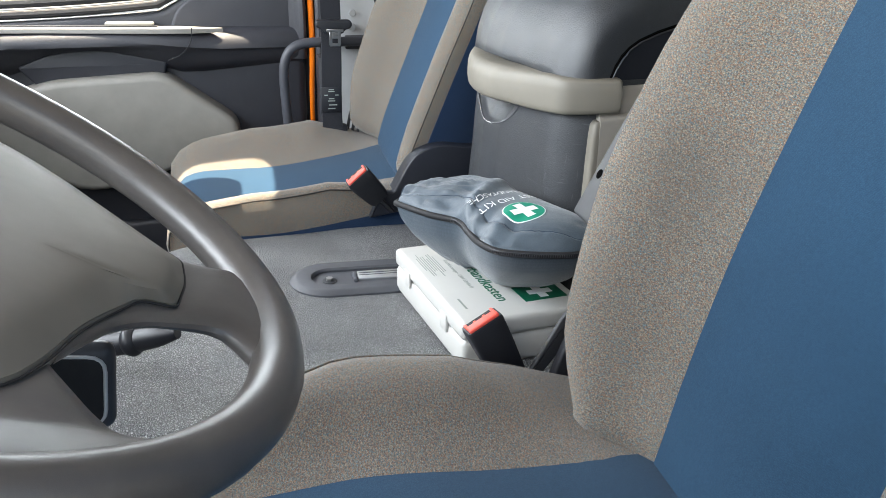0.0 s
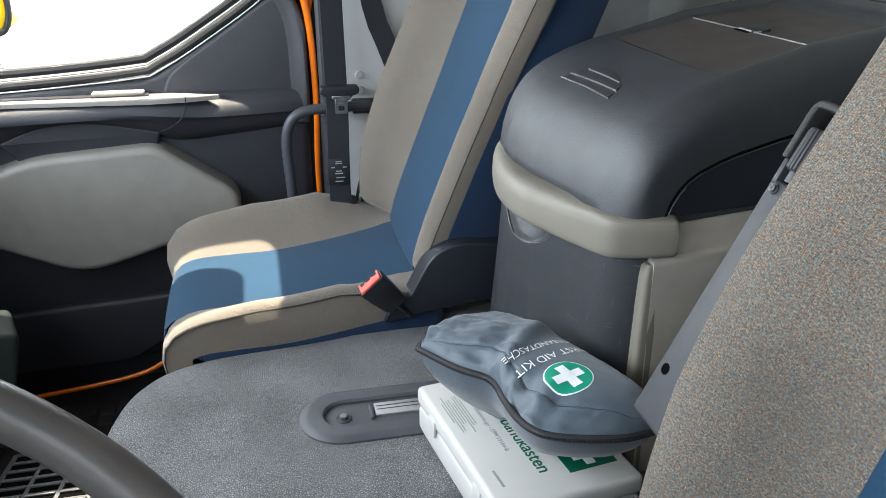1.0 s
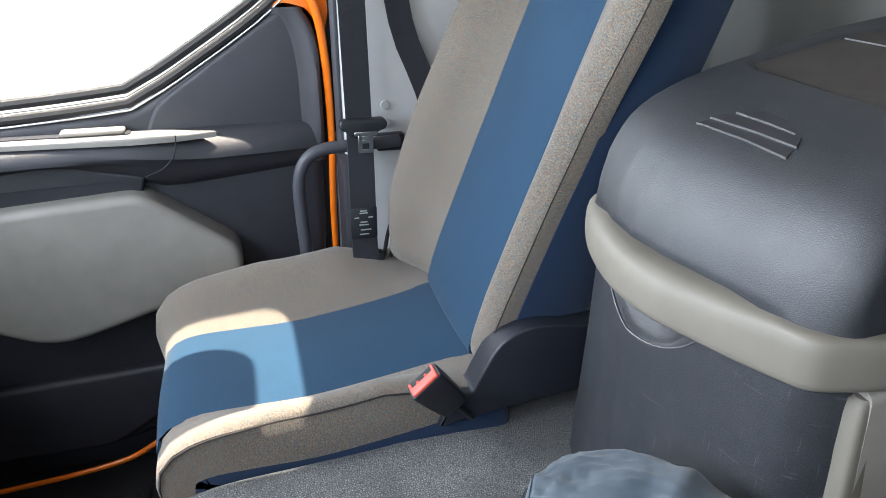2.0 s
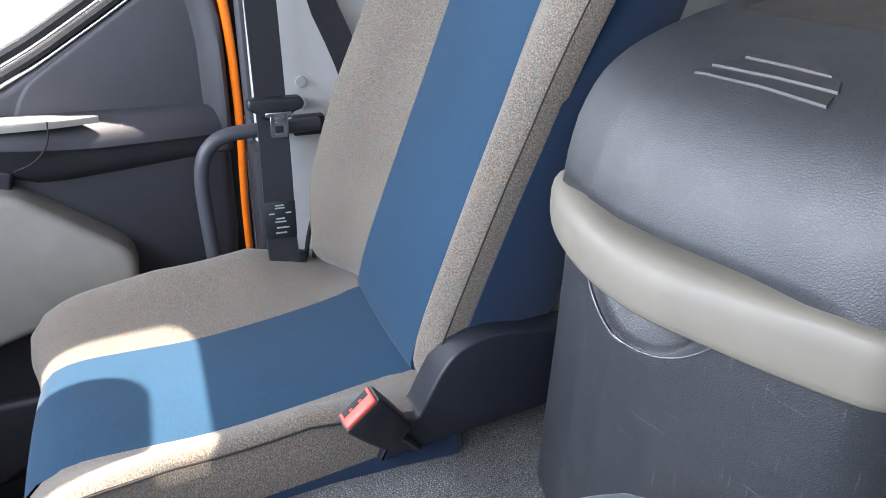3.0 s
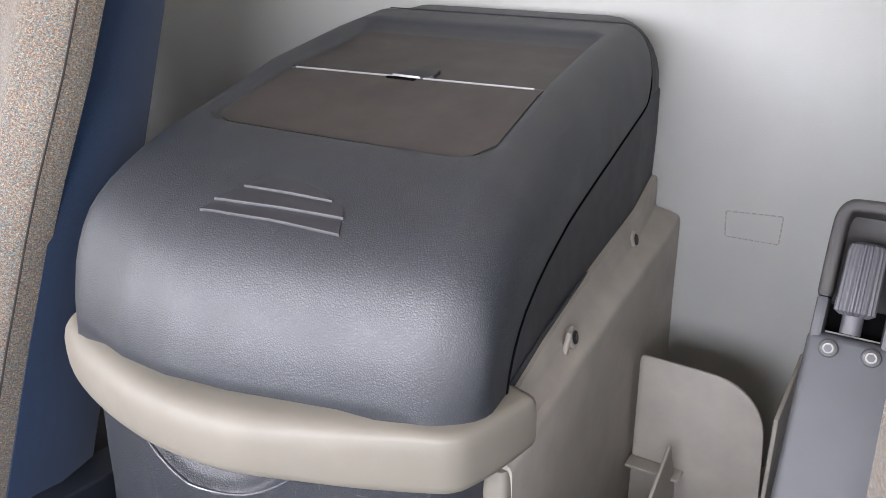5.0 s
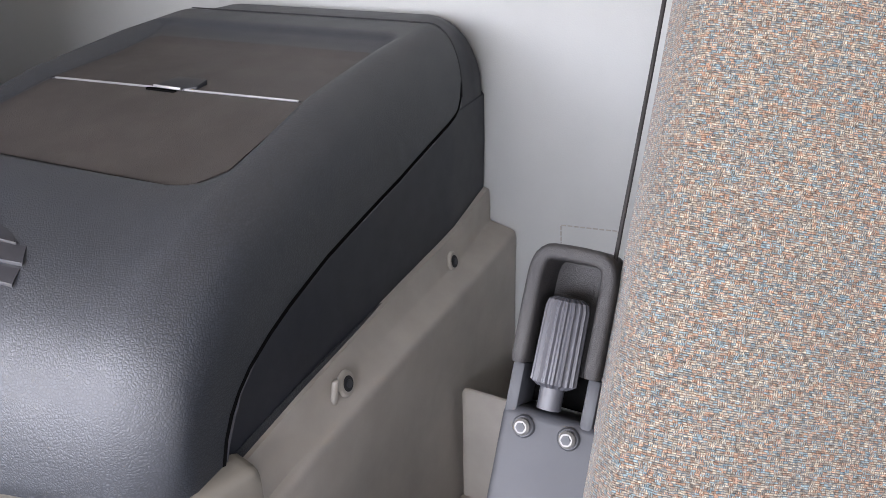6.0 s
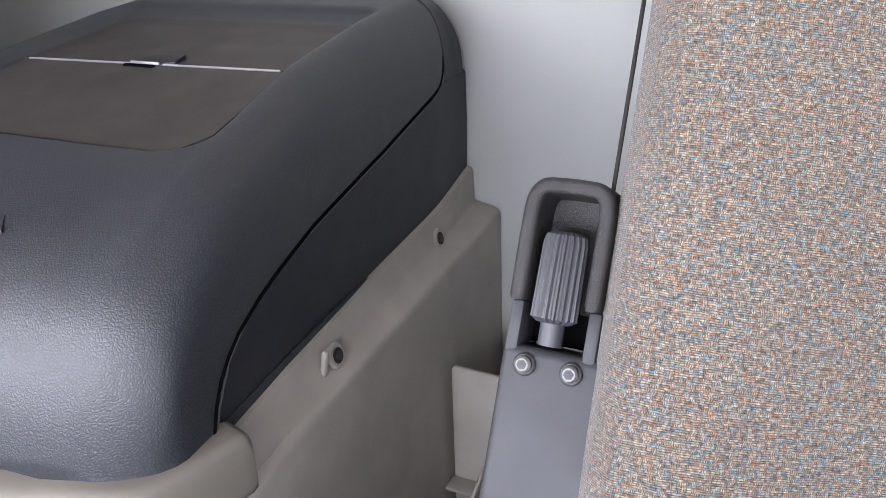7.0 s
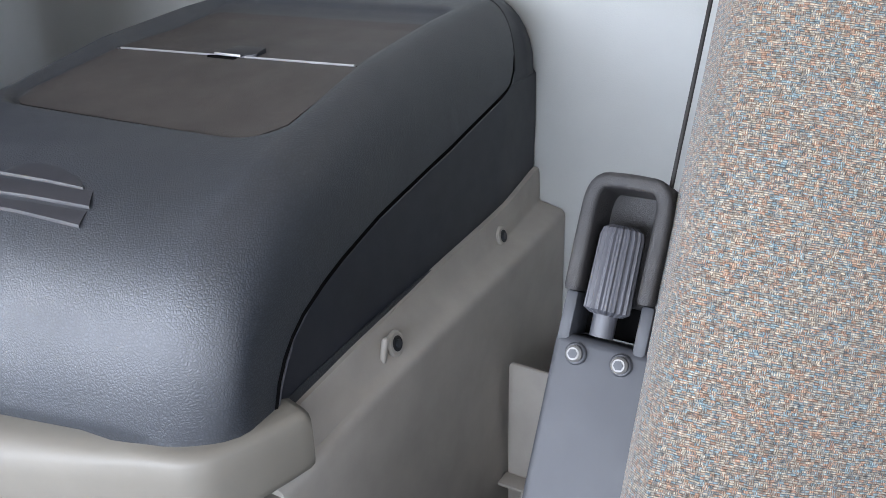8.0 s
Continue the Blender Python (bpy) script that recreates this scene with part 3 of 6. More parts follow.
part("window_frame", tube([(0.035, 0.885, 0.95), (0.045, 0.882, 1.10), (0.03, 0.86, 1.22), (-0.1, 0.85, 1.24), (-0.95, 0.85, 1.22), (-1.25, 0.87, 0.80)], 0.025, 10, 60, up=Vector((0, 1, 0))),
     M_DOOR, door)
# lever on top of the shoulder
# the ledge's pale colour carries the sunlight on top of the shoulder
ledge = part("sill_ledge", slab(ccw([(-1.1, 0.798), (-0.54, 0.796), (-0.40, 0.786), (-0.30, 0.777), (-0.225, 0.782), (-0.16, 0.80), (-0.20, 0.815), (-0.255, 0.84), (-1.1, 0.84)]), 0.702, 0.7125, 0.003), M_INSERT, door, "ledge on top of the door panel, coloured pale for the sun on it")
part("lever_slot", slab(round_poly([(-1.08, 0.822), (-0.45, 0.816), (-0.302, 0.810), (-0.302, 0.842), (-1.08, 0.842)], [0.002, 0.002, 0.008, 0.008, 0.002]), 0.7130, 0.7145), M_DOOR, ledge, "dark slot in the ledge")
part("lever", rbox((-0.362, 0.824, 0.7185), (0.104, 0.026, 0.009), 0.004, 3), M_INSERT, ledge, "pale door lever")
part("panel_joint", tube([(-0.226, 0.770, 0.716), (-0.228, 0.772, 0.695), (-0.236, 0.776, 0.675), (-0.255, 0.785, 0.655), (-0.285, 0.797, 0.640)], 0.0012, 6, 16), M_RUBBER, door)
# orange painted edges of the door aperture
part("door_edge", tube([(-0.035, 0.845, 0.985), (0.008, 0.838, 0.945), (0.029, 0.832, 0.895), (0.038, 0.83, 0.82), (0.0415, 0.83, 0.75), (0.042, 0.83, 0.66), (0.038, 0.83, 0.55), (0.034, 0.83, 0.35), (0.0, 0.83, 0.18),
                        (-0.30, 0.82, 0.10), (-0.42, 0.81, 0.055), (-0.70, 0.81, 0.022), (-1.1, 0.81, 0.0)], lambda t: 0.0085 - 0.003 * min(1.0, t / 0.3), 10, 100, up=Vector((0, 1, 0))), M_ORANGE, door, "orange painted door edge")
part("door_corner", side_plate(round_poly([(-0.060, 0.905), (-0.040, 0.955), (0.0, 0.985), (0.045, 0.985), (0.050, 0.90), (0.040, 0.855), (0.026, 0.88), (0.009, 0.905), (-0.024, 0.915)], 0.008), 0.846, 0.856, 0.003), M_ORANGE, door, "orange painted door corner")
part("door_aperture", side_plate(round_poly([(-0.03, 0.935), (0.0, 0.90), (0.005, 0.68), (0.056, 0.68), (0.058, 1.30), (0.050, 1.07)], 0.004), 0.862, 0.878, 0.003), M_RUBBER, door, "dark door aperture")
part("door_edge_seal", tube([(0.054, 0.828, 1.1), (0.056, 0.825, 0.90), (0.058, 0.822, 0.55), (0.058, 0.82, 0.2)], 0.0070, 8, 24, up=Vector((0, 1, 0))), M_TUBE, door, "dark grey rubber door seal")
pane = part("pane", side_plate(round_poly([(-1.2, 0.73), (-0.30, 0.775), (0.04, 1.0), (0.04, 1.22), (-1.0, 1.22)], 0.02), 0.880, 0.884, 0.001), M_GLASS, door)
pane.visible_shadow = False
for i in range(3):
    part("pane_mark", rbox((-0.60, 0.8785, 0.768 + 0.008 * i), (0.035 - 0.008 * i, 0.0008, 0.003), 0), M_PRINTG, door)

# ---- pillar behind the door, grab handle, belts ----
pillar = bmesh.new()
pil = []
for z in (0.0, 0.30, 0.60, 0.95, 1.25, 1.55):
    pil.append([(0.06, 0.83, z), (0.075, 0.775, z), (0.13, 0.765, z), (0.30, 0.80, z), (0.30, 0.86, z), (0.06, 0.86, z)])
pillar = loft(pil)
tagged(finish("wall_pillar", pillar, M_PILLAR), "pale grey door pillar with round plugs", "", "", "structure")
tagged(finish("trim_pillar", rbox((0.068, 0.797, 0.32), (0.036, 0.078, 0.66), 0.006, 2), M_DOORTOP), "dark plastic trim on the lower pillar", "", "", "structure")
for z in (0.748, 0.716):
    plug = finish("plug", cyl((0.131, 0.766, z), 0.0085, 0.003, (0.1, -1, 0), 16, 0.001), M_PILLAR)
    tagged(plug, "round grey plastic plug in the pillar", "plug", "pillar plugs")

grab = thing("grab_handle", "dark grey tubular grab handle beside the seat", "handle")
part("tube", tube([(0.15, 0.745, 0.688), (0.09, 0.735, 0.688), (0.02, 0.73, 0.686), (-0.012, 0.73, 0.672), (-0.028, 0.73, 0.64), (-0.03, 0.73, 0.58), (-0.02, 0.735, 0.42), (-0.01, 0.74, 0.30)],
                  0.0110, 14, 60, up=Vector((0, 1, 0))), M_TUBE, grab)
part("bracket", rbox((0.137, 0.757, 0.684), (0.050, 0.022, 0.030), 0.004), M_BLACK, grab)
part("bolt", cyl((0.147, 0.747, 0.685), 0.006, 0.004, (0, -1, 0), 12, 0.001), M_RUBBER, grab)

belt = thing("seat_belt", "black lap and shoulder belt hanging on the pillar", "seat belt")


def strap(pts, w, n, thick=0.0012, side=Vector((1, 0, 0))):
    """A belt strap: a thin ribbon with rolled edges."""
    rings = []
    line = smooth_line(pts, n)
    for i, c in enumerate(line):
        t = (line[min(i + 1, n - 1)] - line[max(i - 1, 0)]).normalized()
        a = (side - t * side.dot(t)).normalized()
        b = a.cross(t)
        h = w / 2
        rings.append([c + a * p + b * q for p, q in ((-h, 0), (-h * 0.96, thick), (-h * 0.44, thick), (-h * 0.38, 0.0), (-h * 0.32, thick), (h * 0.32, thick), (h * 0.38, 0.0), (h * 0.44, thick), (h * 0.96, thick), (h, 0), (h * 0.96, -thick), (-h * 0.96, -thick))])
    return loft(rings)


part("webbing", strap([(0.072, 0.735, 1.42), (0.074, 0.728, 1.0), (0.077, 0.718, 0.74), (0.074, 0.69, 0.64), (0.070, 0.665, 0.55), (0.072, 0.65, 0.47)], 0.045, 30), M_WEB, belt)
part("webbing", strap([(0.135, 0.79, 1.42), (0.152, 0.76, 0.95), (0.20, 0.745, 0.78), (0.235, 0.735, 0.66)], 0.042, 20, side=Vector((1, 0, 0.2))), M_WEB, belt)
def facing_plate(outline, at, y0, y1, bevel):
    """A small plate that faces the driver's side, its outline (x, z) round a middle."""
    return side_plate(round_poly([(at[0] + a, at[1] + b) for a, b in outline], 0.005, 4), y0, y1, bevel)


tongue = part("tongue", facing_plate([(-0.040, 0.004), (-0.037, 0.012), (0.037, 0.012), (0.043, 0.004), (0.040, -0.006), (0.026, -0.010), (0.022, -0.018), (-0.022, -0.018), (-0.026, -0.010), (-0.039, -0.004)], (0.081, 0.728), 0.698, 0.716, 0.005), M_BLACK, belt, "black plastic belt tongue grip")
tg = bmesh.new()
tgm = Matrix.Translation((0.084, 0.694, 0.703)) @ Euler((radians(8), 0, 0)).to_matrix().to_4x4()
for sx in (-0.0095, 0.0095):
    rbox(None, (0.007, 0.003, 0.034), 0.001, 1, tgm @ Matrix.Translation((sx, 0, 0)), tg)
for sz, w in ((0.015, 0.038), (0.008, 0.024), (0.001, 0.022), (-0.0165, 0.024)):
    rbox(None, (w, 0.003, 0.007), 0.001, 1, tgm @ Matrix.Translation((0, 0, sz)), tg)
part("plate", tg, M_STEEL, tongue, "steel tongue plate")
tag_ = part("label_tag", rbox((0.069, 0.656, 0.573), (0.046, 0.004, 0.055), 0.003, 2), M_BLACK, belt, "black label sleeve with white print")
for dz, w, dx in ((0.022, 0.012, 0), (0.018, 0.014, 0), (0.010, 0.008, -0.012), (0.010, 0.008, 0.012), (0.002, 0.012, 0), (-0.003, 0.016, 0), (-0.012, 0.018, 0.003), (-0.020, 0.016, 0)):
    part("print", rbox((0.069 + dx, 0.6535, 0.573 + dz), (w, 0.0008, 0.0020), 0), M_PRINTG, tag_)

def plan_inset(pts, d):
    n = len(pts)
    out = []
    for i in range(n):
        p, q, s = Vector(pts[i - 1]), Vector(pts[i]), Vector(pts[(i + 1) % n])
        e1, e2 = (q - p).normalized(), (s - q).normalized()
        nr = Vector((-e1.y, e1.x)) + Vector((-e2.y, e2.x))
        nr = nr.normalized() if nr.length > 1e-6 else Vector((-e1.y, e1.x))
        out.append(q + nr * d)
    return out


anchor = thing("belt_anchor", "black belt anchor with cables beside the seat back", "anchor")
part("bracket", rbox((0.088, 0.668, 0.495), (0.034, 0.026, 0.040), 0.008), M_BLACK, anchor)
for k in range(3):
    part("cable", tube([(0.10 + 0.012 * k, 0.675, 0.46), (0.112 + 0.012 * k, 0.68, 0.53), (0.135 + 0.012 * k, 0.70, 0.585)], 0.0035, 8, 14), M_RUBBER, anchor)

# ---- seats ----


def frame_of(spine, i):
    """Place, and the outward normal, of a line in the x-z plane."""
    n = len(spine)
    a, b = spine[max(i - 1, 0)], spine[min(i + 1, n - 1)]
    t = Vector((b.x - a.x, 0, b.z - a.z)).normalized()
    return spine[i], Vector((-t.z, 0, t.x)), t


def pad(spine, prof, ends=(0.03, 0.03), lift=None, belly=None, root=0.0):
    """Upholstery over a spine: prof is a closed ring of (y, forward); the ends are rounded off by the given lengths."""
    n = len(spine)
    yc = sum(p[0] for p in prof) / len(prof)
    fmin = min(p[1] for p in prof)
    acc = [0.0]
    for i in range(n - 1):
        acc.append(acc[-1] + (spine[i + 1] - spine[i]).length)
    rings = []

    def ring(i, shrink, push):
        c, nrm, t = frame_of(spine, i)
        k = lift(acc[i] / acc[-1]) if lift else 1.0
        g = belly(acc[i] / acc[-1]) if belly else 1.0
        prof_ = [(root + (y - root) * g, f) for y, f in prof]
        return [c + t * push + nrm * (fmin + ((f if f < 0 else f * k) - fmin) * (1 - shrink)) + Vector((0, yc + (y - yc) * (1 - shrink * 0.25), 0)) for y, f in prof_]
    for s in range(5):
        a = s / 5 * math.pi / 2
        rings.append(ring(0, (1 - math.sin(a)) * 0.55, -ends[0] * math.cos(a)))
    for i in range(n):
        rings.append(ring(i, 0, 0))
    for s in range(4, -1, -1):
        a = s / 5 * math.pi / 2
        rings.append(ring(n - 1, (1 - math.sin(a)) * 0.55, ends[1] * math.cos(a)))
    return loft(rings)


def front_curve(pts, n):
    return [(v.x, v.y) for v in smooth_line([(a, b, 0) for a, b in pts], n)]


def build_seat(ob, back, cush, yin, yout, seam_in, seam_out, f_in, f_out, cl_in, cl_out, stripe, crest=0.76, ek=0.15, narrow=lambda bm: bm, wide_in=0.0):
    """A truck seat. back and cush are lines (x, z); yin and yout are the piping lines, seam_* the edges of the blue middle;
    f_* the height of the back's side swells and cl_* of the cushion's; narrow shapes the cushion in plan."""
    s = 1 if yout > yin else -1
    bs = smooth_line([(x, 0, z) for x, z in back], 26)
    cs = smooth_line([(x, 0, z) for x, z in cush], 26)

    def swell(seam, edge, f, crest, ek, strip):
        w = edge - seam
        pts = front_curve([(seam, 0.0), (seam + w * crest * 0.33, f * 0.30), (seam + w * crest * 0.72, f * 0.86), (seam + w * crest, f), (seam + w * (crest + 0.68 * (1 - crest)), f * (0.3 + 0.7 * ek)), (edge, f * ek - 0.004)], 13)
        pts += [(edge + 0.004 * (1 if w > 0 else -1), -strip * 0.5), (edge + 0.003 * (1 if w > 0 else -1), -strip), (edge - w * 0.2, -strip - 0.012), (seam, -strip)]
        return pts
    lift_b = lambda v: lerp_tab([(0, 0.75), (0.1, 0.95), (0.3, 1.0), (0.6, 0.92), (1, 0.7)] if s > 0 else [(0, 0.75), (0.1, 0.95), (0.3, 1.0), (0.45, 0.88), (0.6, 0.66), (0.8, 0.5), (1, 0.45)], v)
    belly_in = lambda v: lerp_tab([(0, 0.74), (0.12, 0.80), (0.3, 0.87), (0.42, 0.96), (0.52, 1.09), (0.62, 1.25), (0.75, 1.36), (1, 1.30)], v) if s > 0 else lerp_tab([(0, 0.55), (0.03, 0.70), (0.07, 0.82), (0.12, 0.89), (0.2, 0.94), (0.4, 1.0)], v)
    belly_out = lambda v: lerp_tab([(0, 0.56), (0.03, 0.78), (0.07, 0.95), (0.12, 1.10), (0.20, 1.18), (0.32, 1.17), (0.45, 1.08), (0.65, 0.90), (1, 0.74)], v)
    part("back_centre", pad(bs, [(y, 0.004 * (1 - ((y - (seam_in + seam_out) / 2) / ((seam_out - seam_in) / 2)) ** 2)) for y in [seam_in + (seam_out - seam_in) * k / 10 for k in range(11)]] +
         [(seam_out, -0.09), (seam_in, -0.09)], (0.025, 0.02)), M_BLUE, ob, "blue cloth back panel")
    part("back_bolster", pad(bs[1:], swell(seam_in, yin, f_in, crest, ek, stripe), (0.035, 0.03), lift_b, belly_in, seam_in), M_GREY, ob, "grey tweed side bolster")
    part("back_bolster", pad(bs[1:], swell(seam_out, yout, f_out, crest, ek, stripe), (0.035, 0.03), lift_b, belly_out, seam_out), M_GREY, ob, "grey tweed side bolster")
    e = 0.003 * s
    part("back_shell", pad(bs, [(yin - e, -stripe + 0.004), (yin - e * 2, -0.08), (yin + 0.01 * s, -0.125), ((yin + yout) / 2, -0.13), (yout - 0.01 * s, -0.125), (yout + e * 2, -0.08), (yout + e, -stripe + 0.004)],
                                (0.03, 0.03), None, lambda v: lerp_tab([(0, 0.93), (0.3, 0.96), (0.5, 1.0)], v), (yin + yout) / 2), M_NAVY, ob, "dark blue back cover")
    for y, f, sm, bel in ((yin, f_in, seam_in, belly_in), (yout, f_out, seam_out, belly_out)):
        line = []
        for i in range(26):
            c, nrm, t = frame_of(bs, i)
            line.append(c + nrm * (f * ek * lift_b(i / 25) - 0.004) + Vector((0, sm + (y - sm) * bel(max(0, i - 1) / 24) + 0.0040 * (1 if y == yout else -1) * s, 0)))
        part("back_piping", tube(line, 0.0010, 6), M_PIPE, ob)
    # cushion, whose middle may be wider than the back's
    seam_in += wide_in
    tuck = 0.004 if s > 0 else 0.012
    lift_c = lambda v: lerp_tab([(0, 0.2), (0.25, 0.7), (0.45, 1.0), (0.72, 1.0), (0.85, 0.55), (0.96, 0.0), (1, 0.0)], v)
    part("cushion_centre", pad(cs, [(y, 0.004 * (1 - ((y - (seam_in + seam_out) / 2) / ((seam_out - seam_in) / 2)) ** 2)) for y in [seam_in + (seam_out - seam_in) * k / 10 for k in range(11)]] +
         [(seam_out, -0.09), (seam_in, -0.09)], (0.02, 0.02)), M_BLUE, ob, "blue cloth seat panel")
    part("cushion_bolster", narrow(pad(cs, swell(seam_in + 0.01 * s, yin - tuck * s, cl_in, 0.86, 0.88, 0.034), (0.03, 0.02), lift_c)), M_GREY, ob, "grey tweed side bolster")
    part("cushion_bolster", pad(cs, swell(seam_out - 0.01 * s, yout + 0.02 * s, cl_out, 0.72, 0.5, 0.034), (0.03, 0.02), lift_c), M_GREY, ob, "grey tweed side bolster")
    yi, yo = yin - tuck * s, yout + 0.02 * s
    part("cushion_shell", narrow(pad(cs, [(yi - e, -0.026), (yi - e, -0.10), (yi + 0.02 * s, -0.12), (yo - 0.02 * s, -0.12), (yo + e, -0.10), (yo + e, -0.026)], (0.01, 0.02))), M_NAVY, ob, "dark blue cushion side cover")
    for y, f, q, ck_ in ((yi, cl_in, -1, 0.88), (yo, cl_out, 1, 0.5)):
        line = []
        for i in range(26):
            c, nrm, t = frame_of(cs, i)
            line.append(c + nrm * (f * ck_ * lift_c(i / 25) - 0.004) + Vector((0, y + 0.003 * q * s, 0)))
        part("cushion_piping", narrow(tube(line, 0.0013, 6)), M_PIPE if s > 0 else M_GREY, ob)


def narrow_front(bm):
    """The driver's cushion is drawn in towards its front, on the tunnel's side."""
    for v in bm.verts:
        dx = max(0.0, -0.025 - v.co.x)
        w = min(1.0, max(0.0, (v.co.y + 0.60) / 0.17))
        v.co.y -= w * (0.6 * dx if dx < 0.16 else 0.096 + 0.3 * (dx - 0.16))
    return bm


def slant_front(bm):
    """The passenger's cushion steps back a little at its front inner corner."""
    for v in bm.verts:
        v.co.x += 0.018 * min(1.0, max(0.0, (-0.10 - v.co.x) / 0.12)) * min(1.0, max(0.0, (0.36 - v.co.y) / 0.09))
    return bm


pseat = thing("passenger_seat", "blue and grey tweed truck passenger seat leaning back", "seat", "cab seats")
build_seat(pseat,
           [(0.160, 0.50), (0.177, 0.56), (0.230, 0.70), (0.264, 0.786), (0.292, 0.86), (0.320, 0.93), (0.395, 1.12), (0.435, 1.22)],
           [(-0.265, 0.36), (-0.272, 0.39), (-0.262, 0.425), (-0.225, 0.443), (-0.15, 0.447), (-0.06, 0.450), (0.06, 0.468), (0.17, 0.490)],
           0.250, 0.715, 0.323, 0.572, 0.016, 0.085, 0.040, 0.060, 0.030, 0.62, 0.0, slant_front, 0.004)
part("seat_base", rbox((-0.02, 0.47, 0.17), (0.40, 0.40, 0.34), 0.02), M_BLACK, pseat, "black seat pedestal")
rc = round_poly([(0.094, 0.439), (0.116, 0.490), (0.140, 0.486), (0.153, 0.513), (0.168, 0.541), (0.184, 0.559), (0.207, 0.569), (0.232, 0.573), (0.34, 0.560), (0.34, 0.475), (0.179, 0.4535)],
                [0.004, 0.006, 0.006, 0.02, 0.02, 0.02, 0.02, 0.02, 0.01, 0.01, 0.01])
part("recliner_cover", side_plate(rc, 0.232, 0.276, 0.0035), M_SIDE, pseat, "black plastic recliner cover")

dseat = thing("driver_seat", "blue and grey tweed truck driver seat leaning back", "seat", "cab seats")
build_seat(dseat,
           [(0.262, 0.435), (0.272, 0.48), (0.288, 0.56), (0.324, 0.70), (0.392, 0.894), (0.445, 1.02), (0.52, 1.22)],
           [(-0.30, 0.40), (-0.31, 0.43), (-0.30, 0.458), (-0.26, 0.472), (-0.15, 0.470), (0.0, 0.472), (0.12, 0.462), (0.27, 0.455)],
           -0.410, -0.97, -0.572, -0.812, 0.080, 0.075, 0.042, 0.042, 0.040, 0.88, 0.45, narrow_front, 0.018)
part("seat_base", rbox((-0.02, -0.67, 0.18), (0.42, 0.40, 0.36), 0.02), M_BLACK, dseat, "black seat pedestal")
part("side_bracket", side_plate(round_poly([(0.196, 0.428), (0.220, 0.440), (0.262, 0.500), (0.262, 0.535), (0.245, 0.520)], 0.006), -0.366, -0.360, 0.002), M_FRAME, dseat, "dark seat side bracket")
part("recliner_cover", side_plate(round_poly([(0.21, 0.38), (0.34, 0.38), (0.34, 0.56), (0.262, 0.54), (0.235, 0.47)], 0.012), -0.385, -0.372, 0.004), M_BLACK, dseat, "black plastic recliner cover")
# steel recliner bar beside the back, with the ribbed adjuster at its head
BAR = Vector((0.083, 0, 0.167)).normalized()
BN = Vector((-BAR.z, 0, BAR.x))


def on_bar(d, y, f=0.0):
    """A point d metres up the bar from its lower hole."""
    return Vector((0.264, y + 0.002, 0.698)) + BAR * d + BN * f


def bar_m(d, y, f=0.0):
    m = Matrix((BAR, Vector((0, 1, 0)), BN)).transposed().to_4x4()
    m.translation = on_bar(d, y, f)
    return m


bar = bmesh.new()
rbox(None, (0.246, 0.058, 0.030), 0.0045, 4, bar_m(0.0715, -0.4005, -0.015), bar)
bar_ob = part("recliner_bar", bar, M_FRAME, dseat, "grey painted steel recliner bar")
part("hole", cyl(on_bar(0, -0.386, -0.001), 0.0055, 0.0015, BN, 16), M_GAP_SHADE, bar_ob)
for y in (-0.3835, -0.4045):
    part("bolt_washer", cyl(on_bar(0.1865, y, 0.0), 0.0051, 0.0016, BN, 20, 0.0006), M_FRAME, bar_ob)
    bolt = part("bolt", cyl(on_bar(0.1865, y, 0.002), 0.0038, 0.0026, BN, 20, 0.0010), M_BOLT, bar_ob, "bright bolt head")
    part("bolt_socket", cyl(on_bar(0.1865, y, 0.0042), 0.0022, 0.0008, BN, 6), M_FRAME, bar_ob)
# adjuster housing: a thick moulded arch open below, round a dark well
arch = [(0.2140, -0.3757), (0.2470, -0.3757), (0.2592, -0.3765), (0.2644, -0.3800), (0.2652, -0.3860), (0.2654, -0.3925), (0.2652, -0.3990), (0.2644, -0.4050), (0.2592, -0.4085), (0.2470, -0.4093), (0.2140, -0.4093)]
arch_r = []
line = smooth_line([(d, y, 0) for d, y in arch], 60)
for i, c in enumerate(line):
    t = (line[min(i + 1, 59)] - line[max(i - 1, 0)]).normalized()
    k = 0.8 if i in (0, 59) else 1.0
    arch_r.append([c + Vector((t.y, -t.x, 0)) * (p * k) + Vector((0, 0, q)) for p, q in rrect(-0.0036, 0.0036, -0.024, 0.0042, 0.0028, 4)])
arch_bm = loft(arch_r)
arch_bm.transform(bar_m(0, 0, 0))
housing = part("adjuster_housing", arch_bm, M_HOUS, dseat, "dark grained adjuster surround")
part("housing_back", rbox(None, (0.052, 0.030, 0.003), 0.001, 1, bar_m(0.2365, -0.3925, -0.021)), M_HOUS, housing)
for yy in (-0.3755, -0.4105):
    part("bar_cheek", rbox(None, (0.0240, 0.0062, 0.028), 0.0018, 2, bar_m(0.2020, yy, -0.0145)), M_FRAME, bar_ob)
part("bar_recess", rbox(None, (0.022, 0.031, 0.004), 0.0005, 1, bar_m(0.2065, -0.3930, -0.022)), M_GAP_SHADE, bar_ob)
seg = 72
kr = []
for d, q in ((0.206, 0.7), (0.208, 1.0), (0.241, 0.95), (0.2445, 0.86), (0.2460, 0.6)):
    ring = []
    for j in range(seg):
        a = 2 * math.pi * j / seg
        r = 0.0104 * q * (1.0 if j % 4 in (0, 1) else 0.88)
        ring.append(on_bar(d, -0.3918 + r * math.cos(a), -0.004 + r * math.sin(a)))
    kr.append(ring)
part("adjuster_knob", loft(kr), M_KNOB, dseat, "grey ribbed adjuster knob", 25.0)
